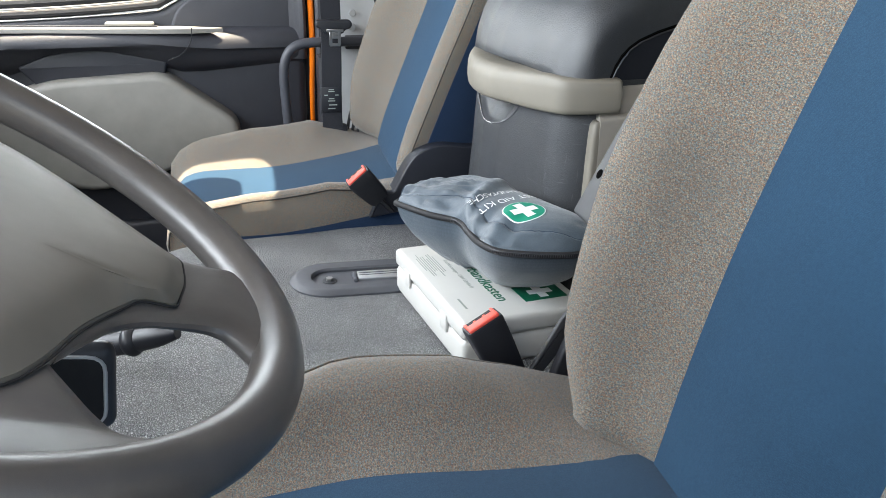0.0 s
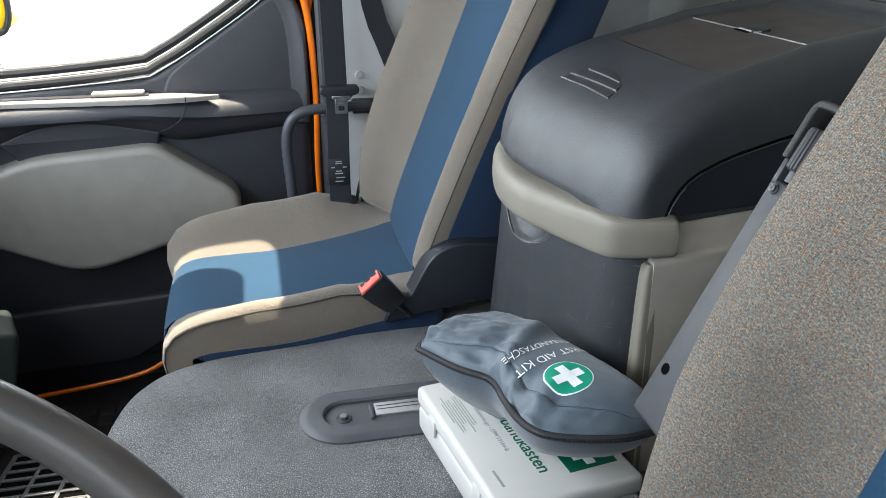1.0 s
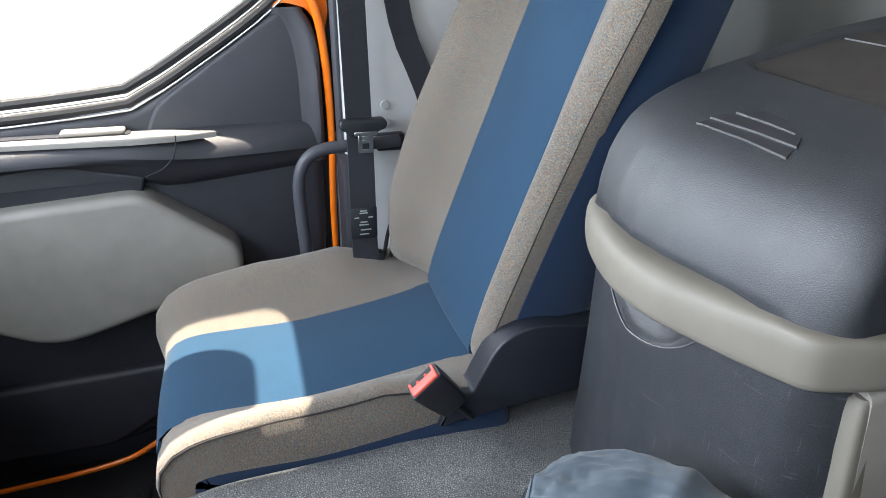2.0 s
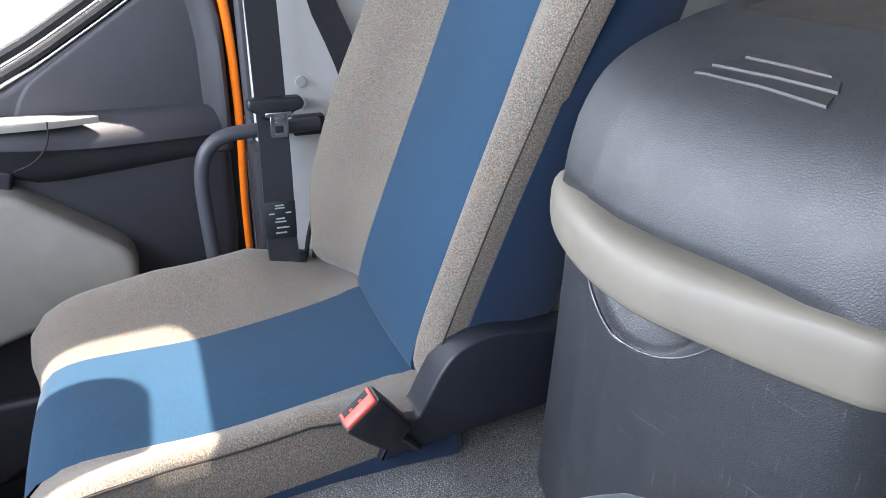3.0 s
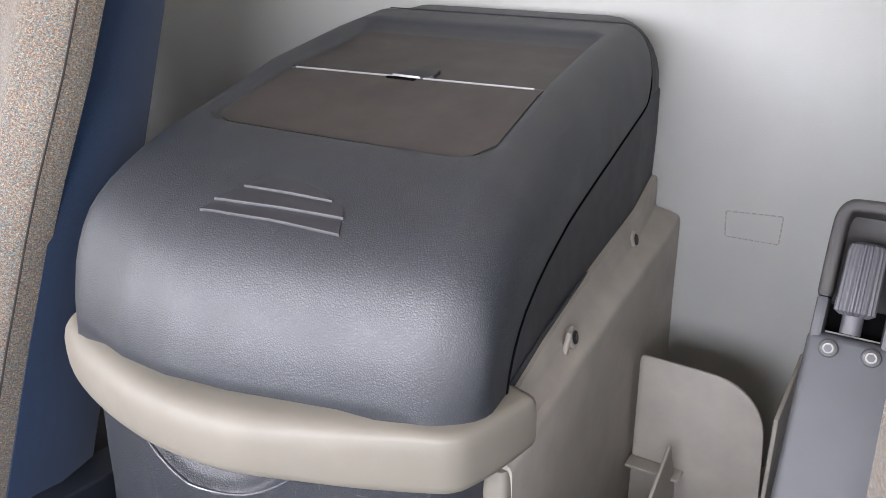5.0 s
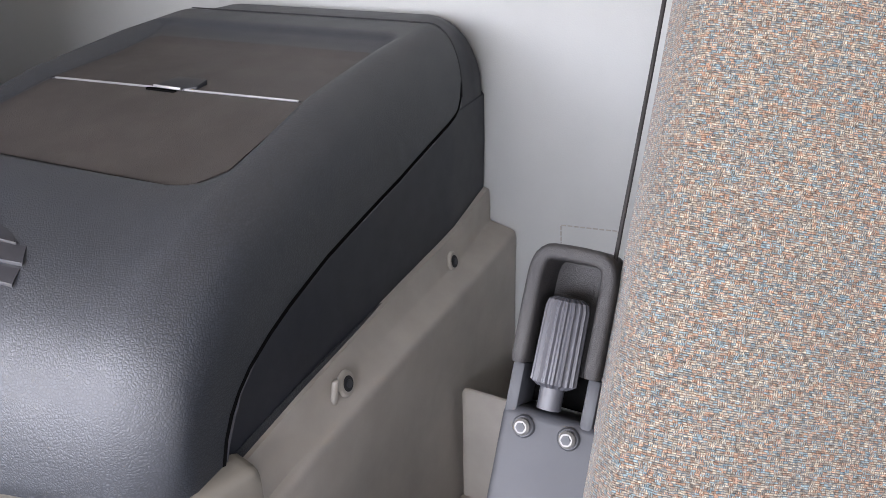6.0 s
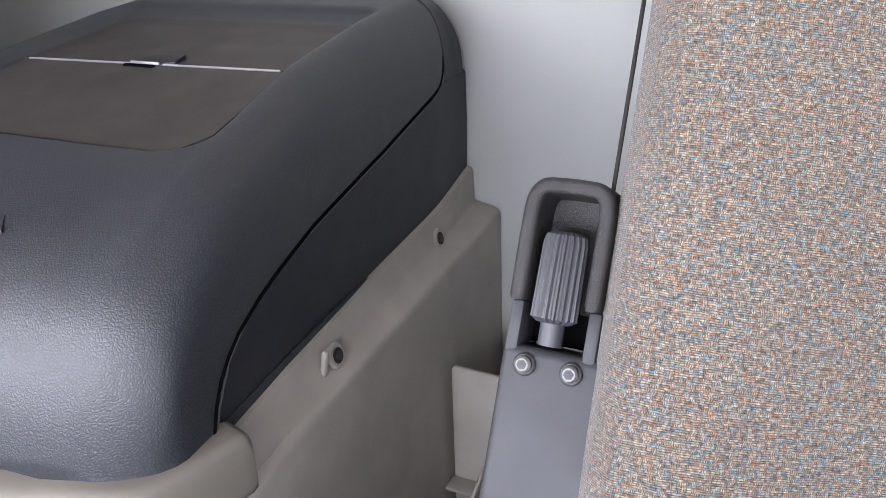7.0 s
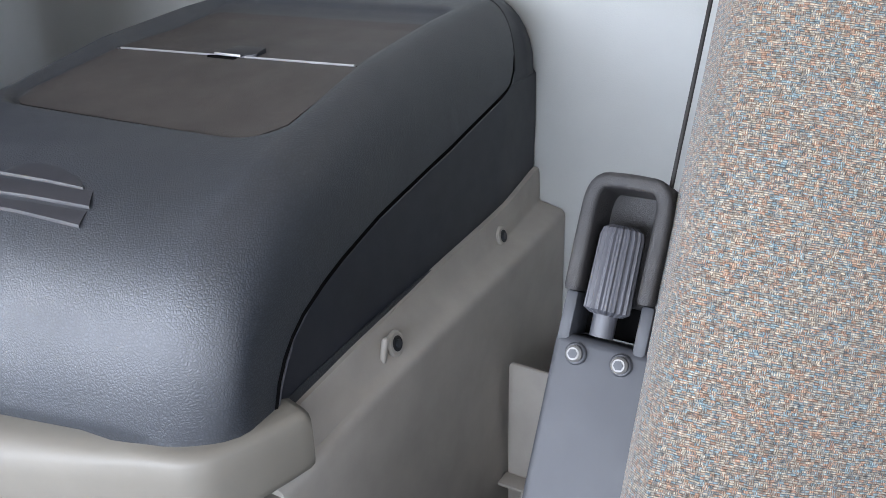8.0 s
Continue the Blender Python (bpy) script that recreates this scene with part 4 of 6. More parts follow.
part("knob_stem", cyl(on_bar(0.196, -0.3918, -0.004), 0.0054, 0.013, BAR, 16), M_KNOB, dseat)

# ---- belt buckles ----


def buckle(name, base, tip, wide, label):
    """A buckle on its stalk: black body, red button at its head."""
    base, tip, wide = Vector(base), Vector(tip), Vector(wide).normalized()
    ob = thing(name, label, "buckle", "belt buckles")
    ax = (tip - base).normalized()
    wide = (wide - ax * wide.dot(ax)).normalized()
    th = ax.cross(wide)
    L = (tip - base).length
    m = Matrix((wide, th, ax)).transposed().to_4x4()
    rings = []
    for d, w, h in ((0, 0.017, 0.009), (0.008, 0.020, 0.011), (L * 0.6, 0.0230, 0.0130), (L - 0.004, 0.0240, 0.0142), (L, 0.0230, 0.0132)):
        rings.append([base + ax * d + wide * x + th * y for x, y in rrect(-w, w, -h, h, 0.0045, 3)])
    body = part("body", loft(rings), M_BLACK, ob, "black plastic buckle body")
    mm = m.copy()
    mm.translation = tip + ax * 0.0005
    part("button", rbox(None, (0.041, 0.0135, 0.006), 0.0022, 3, mm @ Matrix.Translation((0, -0.0050, 0.0005))), M_RED, body, "red release button")
    for sx in (-0.0185, 0.0185):
        part("button_arm", rbox(None, (0.004, 0.012, 0.005), 0.0015, 2, mm @ Matrix.Translation((sx, 0.0055, 0.0))), M_RED, body, "red release button")
    part("slot", rbox(None, (0.034, 0.010, 0.0016), 0.0004, 1, mm @ Matrix.Translation((0, 0.0065, 0))), M_RUBBER, body)
    for sx in (-0.007, 0.006):
        part("slot_catch", rbox(None, (0.004, 0.0035, 0.003), 0.001, 1, mm @ Matrix.Translation((sx, 0.0045, 0.001))), M_RED, body)
    part("stalk", tube([base - ax * 0.035, base + ax * 0.01], 0.009, 8, flat=0.5), M_BLACK, ob)
    return ob


buckle("belt_buckle", (0.113, 0.222, 0.479), (0.0695, 0.2095, 0.5285), (0.71, 0.0, 0.70), "black belt buckle with red button beside the passenger seat")
buckle("belt_buckle", (0.189, -0.352, 0.432), (0.148, -0.350, 0.513), (0.87, 0.18, 0.455), "black belt buckle with red button beside the driver seat")

# ---- engine tunnel with its mat ----
tunnel = thing("engine_tunnel", "engine tunnel under a grey grained rubber mat", "tunnel")


tp = round_poly([(-0.335, -0.40), (0.826, -0.40), (0.826, 0.37), (0.30, 0.345), (0.0, 0.262), (-0.25, 0.234), (-0.335, 0.12)], [0.08, 0.01, 0.01, 0.05, 0.05, 0.10, 0.10], 8)
rg = []
for d, z in ((-0.055, 0.0), (-0.035, 0.17), (-0.012, 0.33), (0.0, 0.375), (0.006, 0.395), (0.016, 0.41), (0.03, 0.4175), (0.05, 0.42)):
    rg.append([(p.x, p.y, z) for p in plan_inset(tp, d)])
part("mat", loft(rg), M_MAT, tunnel)
plate_o = [(x, y + 0.005) for x, y in rrect(-0.061, 0.34, -0.062, 0.062, 0.0615, 10)]
plate_i = [(x, y + 0.005) for x, y in rrect(-0.026, 0.33, -0.030, 0.030, 0.0295, 10)]
rings = [[(x, y, 0.414) for x, y in plate_o], [(x, y, 0.423) for x, y in plate_o],
         [(p.x, p.y, 0.428) for p in plan_inset(plate_o, 0.006)], [(p.x, p.y, 0.429) for p in plan_inset(plate_o, 0.012)],
         [(p.x, p.y, 0.428) for p in plan_inset(plate_i, -0.003)], [(x, y, 0.425) for x, y in plate_i], [(x, y, 0.4165) for x, y in plate_i]]
moulding = part("rail_surround", loft(rings, cap=False), M_PLATE, tunnel, "dark grey oval moulding")
part("recess_floor", slab(plate_i, 0.4125, 0.4218), M_PLATE, moulding)
part("rail", rbox((0.155, 0.010, 0.4225), (0.22, 0.030, 0.006), 0.0012), M_ALU, moulding, "bare aluminium rail")
for dy in (-0.004, 0.004):
    part("rail_groove", rbox((0.155, 0.012 + dy, 0.4257), (0.215, 0.0012, 0.0008), 0), M_PLATE, moulding)
part("rail_clip", rbox((0.120, 0.026, 0.4265), (0.006, 0.004, 0.004), 0.001), M_RUBBER, moulding)
part("washer", cyl((0.0, 0.0, 0.4212), 0.0115, 0.0022, seg=24, bevel=0.0006), M_FRAME, moulding)
part("bolt", cyl((0.0, 0.0, 0.423), 0.0058, 0.005, seg=6, bevel=0.0006), M_STEEL, moulding, "hexagon bolt")
part("rail_guide", rbox((0.040, 0.006, 0.4235), (0.006, 0.034, 0.008), 0.002), M_PLATE, moulding)

# ---- storage console between the seats ----
console = thing("storage_console", "dark grained storage console with beige band against the rear wall", "console")
YN, YF = -0.149, 0.216
FRONT = [(YF + 0.002, 0.290), (0.18, 0.268), (0.10, 0.251), (0.05, 0.249), (0.0, 0.257), (-0.06, 0.275), (-0.12, 0.293), (-0.16, 0.312)]


def front_x(y):
    return lerp_tab(sorted(FRONT), y)


def taper(p):
    """The near flank of the console draws in towards the rear wall, and is a little hollow along its length."""
    x, y, z = p
    yn = -0.183 + 0.091 * (min(max(x, 0.30), 0.735) - 0.352) + 0.11 * max(0.0, x - 0.735)
    yn += 0.006 * math.sin(math.pi * min(1.0, max(0.0, (x - 0.37) / 0.365)))
    w = max(0.0, (0.03 - y) / (0.03 - YN))
    return (x, y + (yn - YN) * w, z)


def console_ring(x0, z, n=22, inset=0.0, back=REAR - 0.004, rad=0.05):
    """Plan outline at one height: the bowed front set back by x0, then straight to the rear wall."""
    ys = [YN + inset + (YF - YN - 2 * inset) * k / n for k in range(n + 1)]
    out = []
    for y in ys:
        e = min(y - YN - inset, YF - inset - y)
        r = min(rad, 0.16)
        c = (r - math.sqrt(max(0.0, r * r - (r - e) ** 2))) if e < r else 0.0
        out.append((front_x(y) + x0 + c, y, z))
    return [taper(p) for p in [(back, YN + inset, z), (0.60, YN + inset, z), (0.45, YN + inset, z)] + out + [(back, YF - inset, z)]]


CUP_Y, CUP_Z, CUP_R = 0.036, 0.747, 0.087


def hollow(p):
    """The round scoop of the finger pull in the console's front."""
    r = math.hypot(p[1] - CUP_Y, p[2] - CUP_Z) / CUP_R
    if r >= 1 or p[0] > 0.4:
        return p
    edge = min(1.0, (1 - r) / 0.05)
    return (p[0] + 0.005 * edge + 0.026 * (1 - r * r) ** 0.8, p[1], p[2])


body = []
for x0, z, ins in [(-0.012, 0.424, 0.0), (-0.006, 0.50, 0.0), (0.002, 0.60, 0.0), (0.004, 0.64, 0.0)] + [(0.004 + 0.06 * (z - 0.64), z, 0.001) for z in [0.652 + 0.0024 * k for k in range(36)]] + [(0.022, 0.76, 0.004)]:
    body.append([hollow(p) for p in console_ring(x0, z, n=100, inset=ins)])
lower = part("body", loft(body), M_BODY, console, "dark grained console body", 50.0)
rim_ = []
for k in range(41):
    a = radians(-152 + 124 * k / 40)
    y, z = CUP_Y + CUP_R * math.cos(a), CUP_Z + CUP_R * math.sin(a)
    rim_.append((front_x(y) + 0.004 + 0.06 * (z - 0.64) - 0.0002, y, z))
part("pull_rim", tube([taper(p) for p in rim_], 0.0011, 6), M_LIGHT_EDGE, console, "smooth rim of the round finger pull")

PART_LINE = [(0.30, 0.740), (0.345, 0.740), (0.354, 0.757), (0.362, 0.780), (0.370, 0.793), (0.380, 0.803), (0.394, 0.812), (0.42, 0.822), (0.445, 0.829), (0.50, 0.841), (0.56, 0.850), (0.62, 0.860), (0.68, 0.873), (0.72, 0.882), (0.75, 0.890)]
TOP = [(0.250, 0.766), (0.254, 0.790), (0.262, 0.815), (0.274, 0.838), (0.290, 0.858), (0.308, 0.871), (0.325, 0.880), (0.35, 0.8895), (0.40, 0.903), (0.46, 0.916), (0.554, 0.941), (0.66, 0.957), (0.74, 0.965), (0.80, 0.966), (0.824, 0.962)]
FLANK_TOP = [(0.343, 0.735), (0.36, 0.750), (0.44, 0.752), (0.56, 0.756), (0.68, 0.763), (0.76, 0.771), (0.80, 0.777), (0.83, 0.780)]
# side cover: the dark cheek under the lid
ck = []
xs = [0.346, 0.350, 0.354, 0.358, 0.362, 0.366, 0.370, 0.375, 0.380, 0.387, 0.394, 0.407, 0.42, 0.445, 0.475, 0.50, 0.53, 0.56, 0.59, 0.62, 0.65, 0.68, 0.70, 0.72, 0.735, 0.742, 0.75, 0.79, REAR - 0.004]
for x in xs:
    z1 = lerp_tab(PART_LINE, x) - 0.0015 if x <= 0.73 else 0.89
    z0 = lerp_tab(FLANK_TOP, x) - lerp_tab([(0.74, 0.03), (0.79, 0.012), (0.826, 0.0)], x)
    ck.append([(x, YN + 0.006, z0), (x, YN + 0.0045, (z0 + z1) / 2), (x, YN + 0.005, z1 - 0.006), (x, YN + 0.008, z1 - 0.0025), (x, YN + 0.05, z1 - 0.0025), (x, YN + 0.05, z0)])
ck = [[taper(p) for p in r] for r in ck]
part("side_cover", loft(ck), M_SIDE, console, "smooth dark side cover")
rear = []
for x in (0.752, 0.77, 0.80, 0.820, 0.825):
    z1 = lerp_tab(TOP, x) - 0.001
    q = 0.003 if x == 0.825 else 0.0
    ring = [(x, YN + 0.006 + q, 0.84), (x, YN + 0.006 + q, z1 - 0.075)]
    for k in range(1, 9):
        a = k / 8 * math.pi / 2
        ring.append((x, YN + 0.006 + q + 0.062 * (1 - math.cos(a)), z1 - q - 0.070 * (1 - math.sin(a))))
    for k in range(8, -1, -1):
        a = k / 8 * math.pi / 2
        ring.append((x, YF - 0.062 * (1 - math.cos(a)), z1 - q - 0.060 * (1 - math.sin(a))))
    rear.append(ring + [(x, YF, 0.80)])
part("rear_frame", loft([[taper(p) for p in r] for r in rear]), M_SIDE, console, "dark rear frame")

# lid: cross-sections from the front to the rear, with the sunken tray in its top
TX0, TX1, TY0, TY1 = 0.427, 0.708, -0.109, 0.180


def bow(y):
    return front_x(y) - 0.249


def fade(x):
    return lerp_tab([(0.25, 1.0), (0.33, 0.8), (0.41, 0.15), (0.45, 0.0)], x)


def tray_edge(x, y):
    """How far a point of the plan lies outside (+) or inside (-) the rounded tray."""
    r = 0.036 if x < 0.56 else 0.016
    cx, cy = (TX0 + TX1) / 2, (TY0 + TY1) / 2
    qx, qy = abs(x - cx) - (TX1 - TX0) / 2 + r, abs(y - cy) - (TY1 - TY0) / 2 + r
    return math.hypot(max(qx, 0), max(qy, 0)) + min(max(qx, qy), 0) - r


def tray_depth(x):
    return lerp_tab([(0.42, 0.0045), (0.47, 0.0065), (0.556, 0.0105), (0.63, 0.014), (0.665, 0.0135), (0.69, 0.009), (0.71, 0.003)], x)


def lid_top(x, y):
    s = min(1.0, max(0.0, (0.0025 - tray_edge(x, y)) / 0.0085))
    return lerp_tab(TOP, x) - tray_depth(x) * s * s * (3 - 2 * s)


lid_r = []
sect = [0.250, 0.2515, 0.254, 0.258, 0.263, 0.270, 0.278, 0.288, 0.300, 0.315, 0.335, 0.36, 0.385, 0.400, 0.410] + [0.417 + 0.0022 * k for k in range(22)] + [0.468 + 0.012 * k for k in range(19)] + [0.690 + 0.0022 * k for k in range(9)] + [0.715, 0.725, 0.735, 0.742, 0.7475, 0.7495]
for x in sect:
    zt = lerp_tab(TOP, x)
    # how much of the width is reached here, by the bowed front
    k = min(1.0, max(0.0, (x - 0.2495) / 0.030))
    half, yc = (YF - YN) / 2, (YF + YN) / 2
    hw = half * (0.80 + 0.20 * math.sqrt(1 - (1 - k) ** 2))
    yl, yr = max(YN, yc - hw), min(YF, yc + hw)
    xs_ = x + bow(yl) * fade(x)
    zb = lerp_tab(PART_LINE, xs_) if xs_ >= 0.345 else 0.735
    hgt = min(lerp_tab([(0.30, 0.052), (0.42, 0.060), (0.74, 0.066)], x), (zt - zb) * 0.8)
    wid = min(0.034, (yr - yl) * 0.2)
    ring = [(x, yl, zb), (x, yl, (zb + zt - hgt) / 2)]
    for j in range(10):
        a = j / 9 * math.pi / 2
        ring.append((x, yl + wid * (1 - math.cos(a * 0.999)) ** 1.1, zt - hgt * (1 - math.sin(a))))
    ya, yb = yl + wid + 0.0005, yr - wid - 0.0005
    for j in range(85):
        y = ya + (yb - ya) * j / 84
        ring.append((x, y, lid_top(x, y)))
    for j in range(9, -1, -1):
        a = j / 9 * math.pi / 2
        ring.append((x, yr - wid * (1 - math.cos(a * 0.999)) ** 1.1, zt - hgt * (1 - math.sin(a))))
    ring += [(x, yr, (zb + zt - hgt) / 2), (x, yr, zb)]
    lid_r.append([taper((px + bow(py) * fade(px), py, pz)) for px, py, pz in ring])
lid_bm = loft(lid_r)
bmesh.ops.recalc_face_normals(lid_bm, faces=lid_bm.faces)
lid_skin = BVHTree.FromBMesh(lid_bm)
lid = part("lid", lid_bm, M_CONSOLE, console, "dark grained lid with sunken tray", 60.0)


def on_lid(x, y, up=0.0):
    hit = lid_skin.ray_cast(Vector((x, y, 2.0)), Vector((0, 0, -1)))[0]
    return hit + Vector((0, 0, up))


# two hinged tray panels, with a gap along the hinge
def hinge_x(y):
    return 0.5535 + 0.045 * (0.166 - y)


def tray_panel(front):
    """One panel of the tray floor, its free corners rounded like the tray."""
    lim0, lim1 = TY0 + 0.0065, TY1 - 0.012
    n, m = 26, 24
    rings = []
    for i in range(n + 1):
        row = []
        for j in range(m + 1):
            y = lim0 + (lim1 - lim0) * j / m
            if front:
                e = min(y - lim0, lim1 - y)
                c = 0.030 - math.sqrt(max(0.0, 0.030 ** 2 - (0.030 - e) ** 2)) if e < 0.030 else 0.0
                xa, xb = TX0 + 0.0065 + c, hinge_x(y) - 0.0016
            else:
                e = min(y - lim0, lim1 - y)
                c = 0.010 - math.sqrt(max(0.0, 0.010 ** 2 - (0.010 - e) ** 2)) if e < 0.010 else 0.0
                xa, xb = hinge_x(y) + 0.0016, TX1 - 0.028 - c
            x = xa + (xb - xa) * i / n
            row.append((x, y, lerp_tab(TOP, x) - tray_depth(x) + 0.0010))
        row = [(row[0][0], row[0][1], row[0][2] - 0.003)] + row + [(row[-1][0], row[-1][1], row[-1][2] - 0.003)]
        rings.append([taper(p) for p in row])
    first = [(p[0], p[1], p[2] - 0.003) for p in rings[0]]
    last = [(p[0], p[1], p[2] - 0.003) for p in rings[-1]]
    return loft([first] + rings + [last])


part("tray_panel", tray_panel(True), M_TRAY, lid, "dusty dark tray panel")
part("tray_panel", tray_panel(False), M_TRAY, lid, "dusty dark tray panel")


def hinge_point(y, up):
    x = hinge_x(y)
    return Vector(taper((x, y, lerp_tab(TOP, x) - tray_depth(x) + up)))


# thin bright rods paint the glint along the hinge gap, beside the latch
part("hinge_glint", tube([hinge_point(0.163 - 0.118 * k / 6, 0.0014) for k in range(7)], 0.0010, 6), M_HINGE, lid, "bright line for the glint along the hinge gap")
part("hinge_glint", tube([hinge_point(0.014 - 0.108 * k / 6, 0.0014) for k in range(7)], 0.0010, 6), M_HINGE, lid, "bright line for the glint along the hinge gap")
part("hinge_end", cyl(hinge_point(0.165, 0.0005), 0.0026, 0.0015, seg=10), M_RUBBER, lid)
lx, lz = hinge_x(0.03), lerp_tab(TOP, 0.562) - tray_depth(0.562)
flap = slab(round_poly([(lx - 0.001, 0.047), (lx + 0.020, 0.038), (lx + 0.020, 0.005), (lx + 0.006, 0.004), (lx - 0.001, 0.014)], 0.002, 3), lz - 0.001, lz + 0.0028, 0.0006)
for v in flap.verts:
    v.co.z += 0.20 * (v.co.x - lx)
part("latch_flap", flap, M_BLACK, lid, "dark six-sided latch flap")
part("latch_slit", slab(rrect(lx - 0.0070, lx - 0.0026, 0.018, 0.051, 0.002, 3), lz - 0.001, lz + 0.0014), M_GAP_SHADE, lid)
part("latch_bar", rbox(None, (0.0018, 0.032, 0.0024), 0.0007, 2, pose(lx - 0.0022, 0.030, lz + 0.0026, 0, 0, -2)), M_HINGE, lid, "bright latch bar")

# the dark joint between lid and side cover, and a painted edge glint below
jx = [0.348, 0.351, 0.354, 0.358, 0.362, 0.366, 0.370, 0.375, 0.380, 0.387, 0.394, 0.407, 0.42, 0.445, 0.475, 0.50, 0.53, 0.56, 0.59, 0.62, 0.65, 0.68, 0.70, 0.72]
joint = [taper((x, YN + 0.0008, lerp_tab(PART_LINE, x) - 0.0005)) for x in jx]
joint += [taper((0.733, YN + 0.001, 0.8855)), taper((0.741, YN + 0.001, 0.890)), taper((0.747, YN + 0.001, 0.899)), taper((0.750, YN + 0.002, 0.915))]
part("joint", tube(joint, 0.0021, 6), M_GAP_SHADE, console)
part("cover_glint", tube([taper((x + (0.0030 if x < 0.38 else 0.0), YN + (0.0010 if x < 0.40 else 0.0022), lerp_tab(PART_LINE, x) - (0.0042 if x > 0.358 else 0.0020))) for x in jx], 0.0013, 6), M_LIGHT_EDGE, console, "lighter line for the glint on the side cover's edge")
zr = lerp_tab(TOP, 0.7505)
over = [(0.7505, YN + 0.034 * (1 - math.cos(a)) ** 1.1 - 0.0004, zr - 0.066 * (1 - math.sin(a)) + 0.0004) for a in [math.pi / 2 * k / 10 for k in range(11)]] + [(0.7505, y, zr + 0.0008) for y in (-0.08, 0.0, 0.08, 0.15, 0.180)]
part("joint", tube([taper(p) for p in over], 0.0008, 6), M_RUBBER, console)
# three smooth slats of the finger grip, each with a step at its front edge
for front_, back_ in (([(0.309, 0.056), (0.3165, -0.005), (0.324, -0.066)], [(0.318, 0.052), (0.3255, -0.004), (0.3345, -0.061)]),
                      ([(0.321, 0.052), (0.3285, -0.004), (0.3365, -0.061)], [(0.336, 0.043), (0.342, -0.002), (0.3485, -0.051)]),
                      ([(0.340, 0.038), (0.3435, -0.002), (0.347, -0.043)], [(0.3405, 0.037), (0.350, 0.033), (0.3565, 0.022), (0.3585, 0.006), (0.3575, -0.012), (0.3535, -0.032), (0.3475, -0.042)])):
    fa = smooth_line([(x + 0.005, y + 0.004, 0) for x, y in front_], 25)
    fb = smooth_line([(x + 0.005, y + 0.004, 0) for x, y in back_], 25)
    rr_ = []
    for p, q in zip(fa, fb):
        row = [on_lid(p.x, p.y, -0.002), on_lid(p.x, p.y, 0.0012), on_lid(p.x + 0.0003, p.y, 0.0020)]
        for w in (0.25, 0.5, 0.75, 1.0):
            m_ = p.lerp(q, w)
            row.append(on_lid(m_.x, m_.y, 0.0020 - 0.0017 * w))
        row.append(on_lid(q.x + 0.0002, q.y, -0.002))
        rr_.append(row)
    part("grip_slat", loft(rr_), M_RIB, lid, "smooth dark grip slat", 30)

# the beige band round the front, with an edge where it turns into the flank
bl = [(0.33, 0.224), (0.298, 0.216), (0.281, 0.200), (0.262, 0.15), (0.249, 0.09), (0.245, 0.04), (0.251, -0.02), (0.270, -0.085), (0.287, -0.132), (0.2965, -0.158), (0.3005, -0.1665), (0.3075, -0.1725), (0.328, -0.1810), (0.348, -0.1870), (0.368, -0.1918)]
NB = 130
line = smooth_line([(x, y, 0) for x, y in bl], NB)
br = []
for i, c in enumerate(line):
    t = (line[min(i + 1, NB - 1)] - line[max(i - 1, 0)]).normalized()
    out = Vector((-t.y, t.x, 0))
    if out.dot(Vector((-1, -0.3, 0))) < 0:
        out = -out
    e = i / (NB - 1)
    h = lerp_tab([(0, 0.0245), (0.12, 0.0250), (0.35, 0.0252), (0.5, 0.0270), (0.65, 0.0295), (0.80, 0.031), (1, 0.0265)], e)
    low = lerp_tab([(0, 0.0255), (0.30, 0.0265), (0.50, 0.0240), (0.65, 0.0215), (0.80, 0.0210), (1, 0.0175)], e)
    back_ = lerp_tab([(0, 0.010), (0.12, 0.030), (0.60, 0.032), (0.75, 0.028), (0.85, 0.016), (1, 0.012)], e)
    k = 1.0 if 0 < i < NB - 1 else 0.94
    zc = lerp_tab([(0, 0.733), (0.5, 0.729), (0.75, 0.732), (1, 0.738)], e)
    prof = [(-back_, 1.06), (-0.0074, 1.02), (-0.002, 0.93), (0.004, 0.74), (0.0085, 0.48), (0.0112, 0.20), (0.0120, -0.15), (0.0118, -0.52), (0.0108, -0.76), (0.0080, -0.90), (0.003, -0.95), (-back_, -0.95)]
    sq = 0.35 + 0.65 * min(1.0, max(0.0, (e - 0.55) / 0.27))
    flat_ = [(-back_, 1.0), (-0.004, 1.0), (0.004, 0.985), (0.0088, 0.93), (0.0110, 0.80), (0.0118, 0.45), (0.0120, -0.15), (0.0118, -0.55), (0.0110, -0.82), (0.0085, -0.93), (0.003, -0.95), (-back_, -0.95)]
    prof = [(a * (1 - sq) + c_ * sq, b * (1 - sq) + d * sq) for (a, b), (c_, d) in zip(prof, flat_)]
    to_mid = (Vector((0.42, 0.02, 0)) - c).normalized()
    br.append([c + (out * (o * k) if o > -0.0075 else to_mid * -o) + Vector((0, 0, zc + (h if q > 0 else low) * k * q)) for o, q in prof])
part("band", loft(br), M_TRIM, console, "smooth beige band", 75.0)

